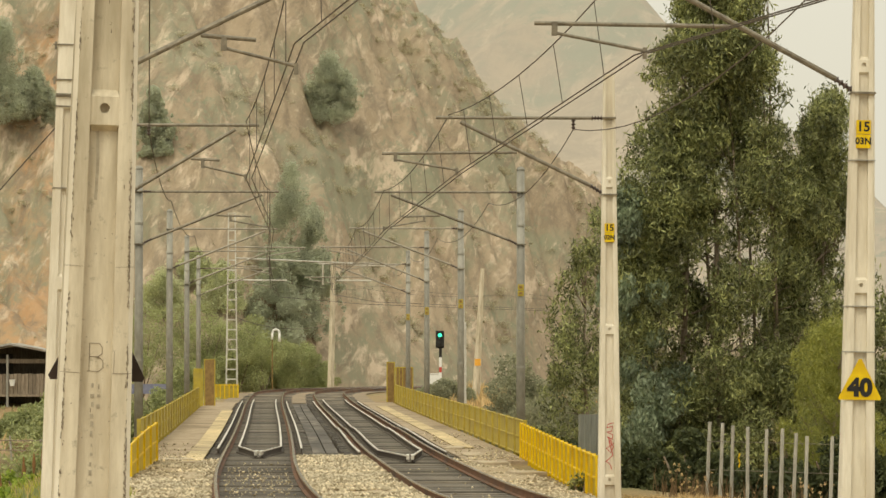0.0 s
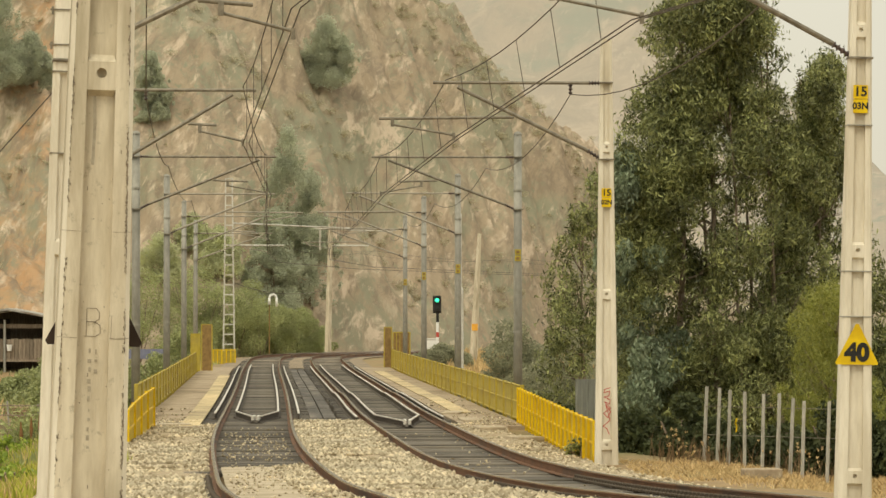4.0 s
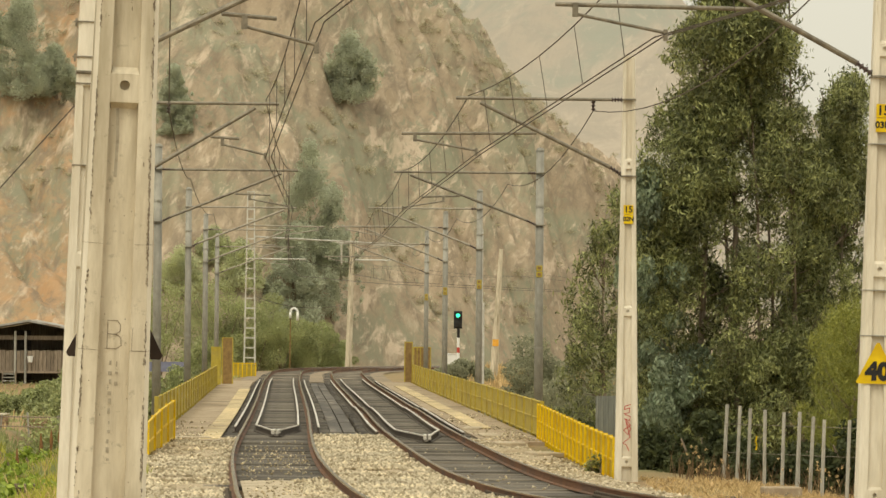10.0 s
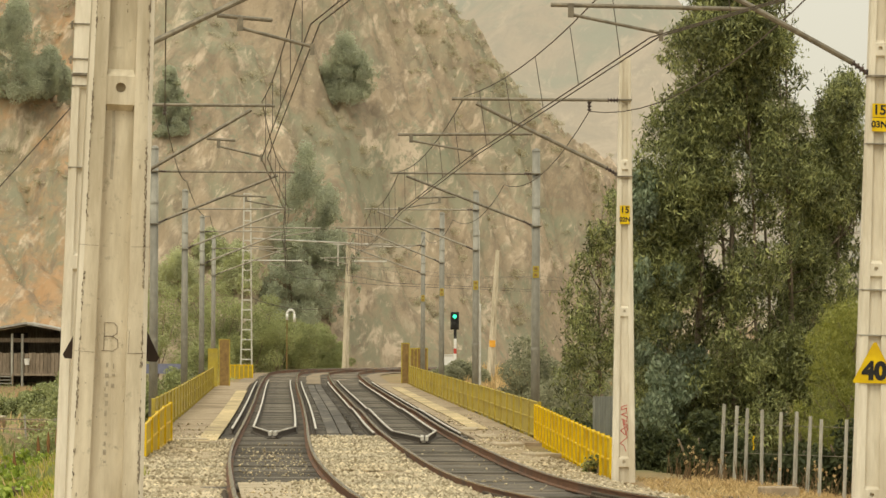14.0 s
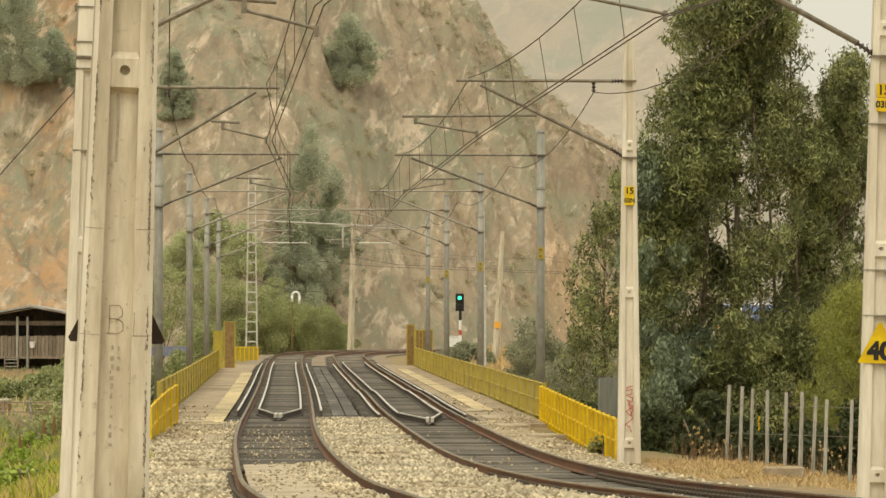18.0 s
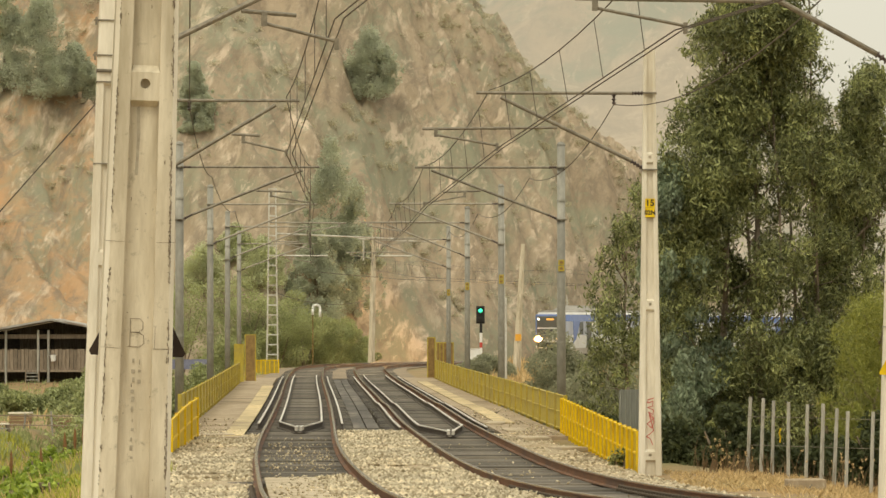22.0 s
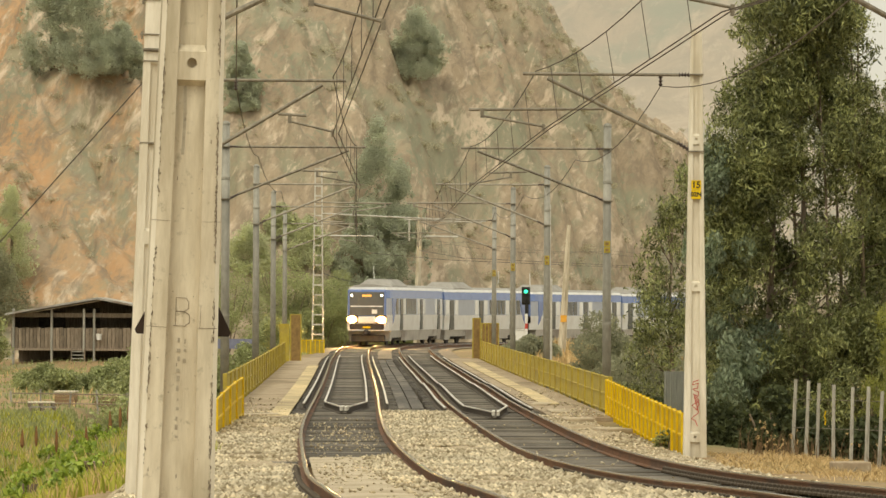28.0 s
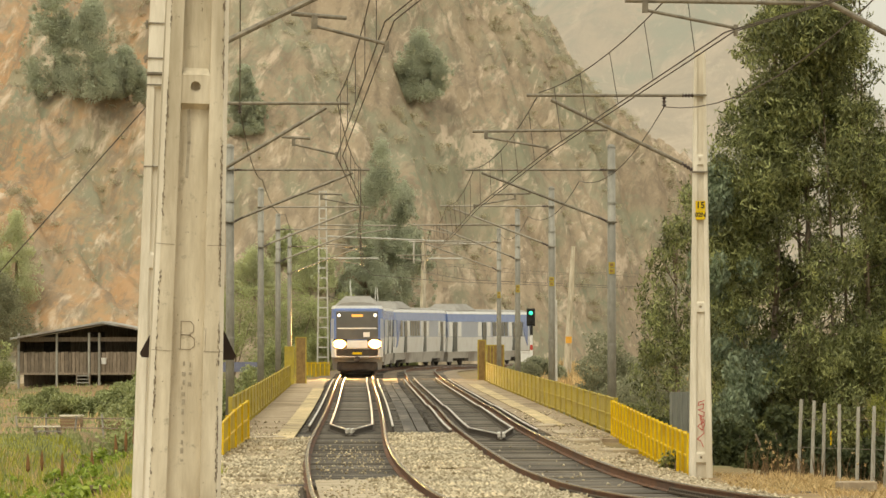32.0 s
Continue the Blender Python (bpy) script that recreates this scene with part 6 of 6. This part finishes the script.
def slab_roof(a, b, depth, thick):
    bm = bmesh.new()
    vs = [bm.verts.new((x, y, z - t)) for y in (-depth, depth) for (x, z), t in ((a, 0), (b, 0), (b, thick), (a, thick))]
    for f in ((0, 1, 2, 3), (7, 6, 5, 4), (0, 4, 5, 1), (1, 5, 6, 2), (2, 6, 7, 3), (3, 7, 4, 0)):
        bm.faces.new([vs[i] for i in f])
    bmesh.ops.recalc_face_normals(bm, faces=bm.faces)
    return bm


# planks coloured dark to paint the shade inside and under the house
M_INNERSHADE = mat("shade_dark_planks", (0.085, 0.068, 0.05), (0.17, 0.14, 0.105), 6, 0.95, 0, bump=0.3, stretch=(3, 3, 0.4))
part("roof", slab_roof((-4.25, 3.22), (1.15, 4.18), 3.0, 0.12), M_ROOFTIN, house)
part("roof", slab_roof((1.15, 4.18), (3.8, 3.68), 3.0, 0.12), M_ROOFTIN, house)
bm = bmesh.new()
ring = [[bm.verts.new((x, y, z)) for x, z in ((-3.9, -0.3), (3.5, -0.3), (3.5, 3.6), (1.15, 4.02), (-3.9, 3.12))] for y in (1.14, 1.26)]
bm.faces.new(ring[0][::-1])
bm.faces.new(ring[1])
for i in range(5):
    bm.faces.new((ring[0][i], ring[0][(i + 1) % 5], ring[1][(i + 1) % 5], ring[1][i]))
bmesh.ops.recalc_face_normals(bm, faces=bm.faces)
part("back_wall", bm, M_INNERSHADE, house)
# side walls added to keep light out of the interior
for x, top in ((-3.85, 3.1), (3.45, 3.55)):
    part("side_wall", box(bmesh.new(), (x, -0.4, (1.1 + top) / 2), (0.08, 3.0, top - 1.1)), M_INNERSHADE, house)
part("gable_board", box(bmesh.new(), (-0.2, -2.1, 3.12), (7.2, 0.06, 0.25)), M_DARKWOOD, house)
part("floor", box(bmesh.new(), (-0.2, -0.6, 1.1), (7.5, 3.6, 0.12)), M_DARKWOOD, house)
for i in range(34):
    x = lerp(-3.85, 3.4, i / 33)
    part("plank", box(bmesh.new(), (x, -2.35, 1.75 + 0.03 * math.sin(i * 2.1)), (0.19, 0.03, 1.25)), M_DARKWOOD, house)
for x in (-3.8, -1.55, 0.35, 0.95, 3.3):
    part("stilt", tube(bmesh.new(), (x, -2.4, -0.45), (x, -2.4, 3.5), 0.075, n=7), M_POST, house)
stair = part("stair_stringer", box(bmesh.new(), (0.42, -2.6, 0.4), (0.06, 0.25, 1.5)), M_DARKWOOD, house)
part("stair_stringer", box(bmesh.new(), (-0.35, -2.6, 0.4), (0.06, 0.25, 1.5)), M_DARKWOOD, house)
for i in range(7):
    part("step", box(bmesh.new(), (0.03, -2.62, -0.22 + i * 0.2), (0.72, 0.24, 0.05)), M_POST, house)
# dark panels that stand in for shade in the openings
part("shade_panel", box(bmesh.new(), (-1.9, 1.1, 2.6), (1.6, 0.05, 1.5)), M_TDARK, house)
part("shade_panel", box(bmesh.new(), (0.5, 1.1, 2.7), (0.9, 0.05, 1.7)), M_TDARK, house)
bucket = thing("bucket", "white plastic bucket hung on the railing", "bucket", "", (-23.95, 247.4, 0.42))
part("body", lathe(bmesh.new(), (0, 0, 0), [(0.13, 0), (0.17, 0.34)], 12), M_WHITE, bucket)
part("rim", lathe(bmesh.new(), (0, 0, 0.34), [(0.185, 0), (0.185, 0.03)], 12), M_WHITE, bucket)

# old fence and boards in the hollow
def field_fence(label, p, q, n, h):
    t = thing("field_fence", label, "fence")
    p, q = V(p), V(q)
    for i in range(n):
        c = p.lerp(q, i / (n - 1))
        part("post", tube(bmesh.new(), c, c + V((0.06 * (i % 3 - 1), 0, h * (1 + 0.12 * (i % 2)))), 0.035, n=6), M_POST, t)
    for k in (0.45, 0.9):
        part("board", tube(bmesh.new(), p + V((0, -0.06, h * k)), q + V((0, -0.06, h * k)), 0.022, n=5), M_DARKWOOD, t)
    return t


field_fence("low grey post and board fence", (-17.6, 150, -1.3), (-12.2, 147, -1.3), 6, 0.75)
bed = thing("wooden_pallets", "stack of pale grey wooden pallets in the weeds", "pallets", "", (-15.9, 144, float(ground_z(-15.9, 144))), 9)
for i in range(3):
    for y in (-0.4, -0.1, 0.2):
        part("board", box(bmesh.new(), (0.03 * (i % 2), y, 0.16 + i * 0.16), (0.9, 0.2, 0.035)), M_POST if i < 2 else M_PALECONC, bed)
    for x in (-0.4, 0.0, 0.4):
        part("block", box(bmesh.new(), (x + 0.03 * (i % 2), -0.1, 0.07 + i * 0.16), (0.1, 0.78, 0.125)), M_DARKWOOD, bed)
crate = thing("wooden_crate", "brown plank crate with a pale lid", "crate", "", (-16.3, 156, float(ground_z(-16.3, 156))), -6)
for i in range(5):
    part("plank", box(bmesh.new(), (0, -0.3, 0.08 + i * 0.115), (0.74, 0.03, 0.1)), M_CRATE, crate)
    for sx in (-1, 1):
        part("side_plank", box(bmesh.new(), (sx * 0.355, 0, 0.08 + i * 0.115), (0.03, 0.6, 0.1)), M_CRATE, crate)
part("lid", box(bmesh.new(), (0, 0, 0.64), (0.8, 0.7, 0.06), bevel=0.008), M_PALECONC, crate, "pale lid")
tub = thing("timber_edging", "low brown timber edging of a garden bed", "boards", "", (-15.0, 158, float(ground_z(-15.0, 158))), 4)
for i in range(3):
    part("board", box(bmesh.new(), (0, 0, 0.1 + i * 0.15), (1.0, 0.05, 0.13)), M_CRATE, tub)

# ---- paling fence under the eucalyptus ----
pal = thing("paling_fence", "row of thin grey wooden fence posts without rails", "fence")
rs_f = random.Random(8)
for i, (x, top) in enumerate([(5.55, 1.18), (5.79, 1.16), (5.99, 1.12), (6.25, 1.1), (6.57, 1.06), (6.84, 1.08), (7.05, 1.0), (7.26, 0.95), (7.7, 0.95), (8.1, 1.0)]):
    part("post", tube(bmesh.new(), (x + rs_f.uniform(-0.02, 0.02), 82 - i * 0.35, -0.95), (x + 0.05 + rs_f.uniform(-0.03, 0.03), 82 - i * 0.35, top), 0.05 if i == 5 else 0.037, 0.035, n=7), M_POST, pal)
for z in (0.25, 0.8):
    part("wire", tube(bmesh.new(), (5.56, 81.95, z), (8.1, 78.8, z), 0.006, n=4), M_TUBE, pal)
tape = thing("yellow_tape", "scrap of yellow tape tied to a fence wire", "tape", "", (6.13, 81.15, 0.33))
bm = bmesh.new()
ribbon(bm, [(0.01, 0.25), (-0.01, 0.16), (0.012, 0.08), (0.0, 0.0)], 0.026, 0)
part("strip", bm, M_YELLOW, tape)

panel = thing("sheet_fence", "dull grey corrugated sheet panel behind the railing", "fence", "", (3.62, 88.5, -0.6))
M_GREYSHEET = mat("dull_grey_sheet", (0.16, 0.165, 0.14), (0.25, 0.25, 0.215), 4, 0.7, 0.1, bump=0.1, stretch=(3, 3, 0.4))
part("sheet", box(bmesh.new(), (0, 0, 0.92), (0.62, 0.02, 1.8)), M_GREYSHEET, panel)
for i in range(6):
    part("corrugation", tube(bmesh.new(), (-0.27 + i * 0.108, -0.012, 0.04), (-0.27 + i * 0.108, -0.012, 1.81), 0.02, n=6), M_GREYSHEET, panel)
slab = thing("concrete_slab", "low pale concrete slab edge in dry grass", "slab", "", (4.75, 85.0, -0.8))
part("block", box(bmesh.new(), (0, 0, 0.25), (1.9, 1.2, 0.3), bevel=0.04), M_DECK, slab)
trough = thing("cable_trough_lid", "broken pale concrete trough lid in dry grass", "lid", "", (5.75, 70.5, -0.28), 12)
part("slab", box(bmesh.new(), (0, 0, 0.16), (0.62, 0.4, 0.26), bevel=0.02), M_DECK, trough)
part("handle", tube(bmesh.new(), (0.0, -0.21, 0.12), (0.05, -0.21, 0.2), 0.02, n=6), M_TUBE, trough)
plank = thing("loose_plank", "dark loose timber plank beside the rail", "plank", "", (5.0, 69.2, -0.2), 20)
part("board", box(bmesh.new(), (0, 0, 0.06), (0.5, 0.3, 0.06), bevel=0.01), M_SLEEPER, plank)


# ---- grass ----
def grass(name, label, xs, ds, n, height, width, material, seed, zfun=ground_z, patchy=0.0, bend=0.35):
    """Upright blades, one thin bent strip each."""
    rs = np.random.RandomState(seed)
    x, d = rs.uniform(*xs, n), rs.uniform(*ds, n)
    if patchy:
        keep = wave(x, d, seed + 40, 5.0) > rs.uniform(-1, patchy, n)
        x, d = x[keep], d[keep]
        n = len(x)
    z = zfun(x, d) - 0.03
    h = height * rs.uniform(0.35, 1.2, n)
    a = rs.uniform(0, 6.28, n)
    bend = bend * rs.uniform(0.3, 1.6, n)
    bx, by = np.cos(a) * h * bend, np.sin(a) * h * bend
    w = width * rs.uniform(0.6, 1.3, n) / 2
    p = np.stack([x, d, z], -1)
    side = np.stack([w, w * 0.3, w * 0], -1)
    mid = p + np.stack([bx * 0.35, by * 0.35, h * 0.6], -1)
    tip = p + np.stack([bx, by, h], -1)
    v = np.stack([p - side, p + side, mid + side * 0.8, tip, mid - side * 0.8], 1).reshape(-1, 3)
    me = bpy.data.meshes.new(name)
    me.vertices.add(5 * n)
    me.vertices.foreach_set("co", v.astype(np.float32).ravel())
    me.loops.add(5 * n)
    me.loops.foreach_set("vertex_index", np.arange(5 * n, dtype=np.int32))
    me.polygons.add(n)
    me.polygons.foreach_set("loop_start", np.arange(0, 5 * n, 5, dtype=np.int32))
    me.polygons.foreach_set("loop_total", np.full(n, 5, dtype=np.int32))
    me.update(calc_edges=True)
    me.materials.append(material)
    return tagged(new(name, me), label, "grass", kind="stuff")


grass("tall_grass", "fresh yellow-green grass below the line", (-17, -7.7), (68, 122), 60000, 0.42, 0.03, L_GRASS, 1, patchy=2.0)
grass("tall_grass", "short olive weeds below the line", (-17, -7.5), (68, 122), 22000, 0.38, 0.05, L_BUSH, 10, patchy=0.7)
grass("tall_grass", "dry stalks among the fresh grass", (-17, -7.7), (70, 122), 9000, 0.5, 0.02, L_DRY, 11, patchy=0.5)
grass("tall_grass", "yellowing grass beside the thick mast", (-9.5, -5.3), (56, 78), 7000, 0.3, 0.03, L_GRASS, 8, patchy=0.9)
grass("tall_grass", "dry brown stalks beside the thick mast", (-9.5, -5.3), (56, 78), 2500, 0.3, 0.02, L_DRY, 15, patchy=0.3)
grass("tall_grass", "darker weeds mixed with dry stalks", (-24, -8.5), (118, 146), 20000, 0.26, 0.05, L_BUSH, 2, patchy=0.8)
grass("tall_grass", "yellow-green grass in the hollow", (-24, -8.5), (118, 140), 15000, 0.24, 0.04, L_GRASS, 14, patchy=0.6)
grass("field_grass", "low green weeds in the hollow", (-30, -11), (140, 250), 9000, 0.22, 0.05, L_BUSH, 9, patchy=-0.1)
grass("field_grass", "patchy dry grass in the hollow", (-34, -11), (150, 245), 1200, 0.3, 0.05, L_DRY, 3, patchy=0.4)
grass("dry_grass", "straw-coloured dry grass along the fence", (4.9, 11), (64, 82.5), 9000, 0.14, 0.016, L_DRY, 4, patchy=0.2, bend=1.1)
grass("dry_grass", "thin dry grass on bare soil beside the track", (3.8, 6.6), (68, 80), 5000, 0.1, 0.014, L_DRY, 16, patchy=0.2, bend=1.2)
grass("dry_grass", "thick straw tufts at the foot of the fence posts", (5.4, 9.5), (75.0, 81.5), 5000, 0.15, 0.018, L_DRY, 12, patchy=0.0, bend=1.0)
M_STEM = mat("dead_stems", (0.10, 0.065, 0.035), (0.24, 0.16, 0.085), 20, 0.9, 0, bump=0)
grass("dead_weeds", "thin dead brown weed stems", (4.6, 8.6), (79, 84), 360, 0.55, 0.014, M_STEM, 13, patchy=0.5)
rs_w = random.Random(21)
weeds = []
for _ in range(70):
    x, d = rs_w.choice((rs_w.uniform(4.8, 5.6), rs_w.uniform(5.6, 8.3), rs_w.uniform(7.2, 8.2))), rs_w.uniform(79, 83.5)
    weeds.append((x, d, float(ground_z(x, d)) + rs_w.uniform(0.15, 0.65), 0.03, 0.03, 0.04))
tagged(leaves("weed_seed_heads", weeds, 900, 0.03, 0.02, L_DRY, None, 22, 0.1, 0.1), "pale dry seed heads on dead weeds", "weeds", kind="stuff")
grass("dry_grass", "dry grass on the far bank", (1.5, 14), (216, 300), 9000, 0.7, 0.06, L_DRY, 6)
grass("dry_grass", "dry grass at the foot of the hillside", (-16, -7), (305, 325), 6000, 0.6, 0.07, L_DRY, 7)

M_REED = mat("reed_head", (0.13, 0.07, 0.03), (0.28, 0.14, 0.055), 20, 0.9, 0, bump=0.2)
rs_r = random.Random(6)
for i, (x, d) in enumerate([(-10.6, 92), (-10.45, 93.4), (-9.85, 92), (-9.6, 96), (-9.07, 91), (-8.55, 93), (-7.75, 90), (-10.0, 106), (-9.7, 103), (-8.9, 99)]):
    z = float(ground_z(x, d))
    r = thing("reed", "green reed stalk with a rusty brown seed head", "reed", "reeds", (x, d, z))
    h = rs_r.uniform(0.3, 0.75)
    part("stalk", tube(bmesh.new(), (0, 0, -0.1), (0.03, 0, h), 0.018, 0.012, 5), L_GRASS, r)
    part("seed_head", lathe(bmesh.new(), (0.03, 0, h - 0.05), [(0.012, 0), (0.03 + 0.02 * (i % 3 == 0), 0.07), (0.04, 0.2), (0.026, 0.32 + 0.05 * (i % 4)), (0.008, 0.42 + 0.05 * (i % 4))], 7), M_REED, r)
rs_k = random.Random(17)
for i in range(34):
    d = rs_k.uniform(62, 104)
    x = -d * rs_k.uniform(0.09, 0.122)
    bush("clump of juicy broad-leaved weeds among the grass", x, d, float(ground_z(x, d)) - 0.05, rs_k.uniform(0.4, 0.9), rs_k.uniform(0.3, 0.75), 420, L_WEED, 94 + i, 0.15)
bush("ivy-like bush climbing through the yellow railing", 3.1, 82.0, -0.35, 0.45, 0.6, 500, L_EUC, 93, 0.09)

# ---- small things beside the line ----
tarp = thing("blue_fence", "low dull blue sheet fence behind the masts", "fence", "", (-15.2, 236, -1.2))
M_BLUE = mat("dull_blue_sheet", (0.15, 0.16, 0.24), (0.21, 0.22, 0.30), 3, 0.7, 0, bump=0.1, stain=(0.2, 0.2, 0.26), stain_scale=0.8)
part("sheet", box(bmesh.new(), (0, 0, 1.55), (2.4, 0.05, 0.55)), M_BLUE, tarp)
for x in (-1.15, -0.4, 0.4, 1.15):
    part("post", box(bmesh.new(), (x, 0.05, 0.9), (0.07, 0.07, 1.9)), M_POST, tarp)
for x, d, w, l, turn in ((-5.95, 103.6, 0.75, 1.2, 8), (-5.5, 101.4, 0.5, 0.8, -12), (1.75, 101.0, 0.7, 1.4, 5), (1.35, 108.5, 0.5, 2.4, 3), (0.95, 116.0, 0.5, 2.0, -4), (2.35, 93.0, 0.6, 1.2, 14)):
    s = thing("loose_slab", "pale loose concrete slab beside the track", "slab", "loose slabs", (x, d, float(rail_z(d)) - 0.2), turn)
    part("block", box(bmesh.new(), (0, 0, 0.05), (w, l, 0.1), bevel=0.015), M_FILL, s)
abut = thing("abutment_block", "pale concrete block at the railing's end", "block", "", (-6.75, 88.5, -0.9))
part("block", box(bmesh.new(), (0, 0, 0.3), (1.1, 3.0, 1.0), bevel=0.04), M_FILL, abut)

def motions():
    for i, car in enumerate(cars):
        walk(car, car_rows(i))


motions()
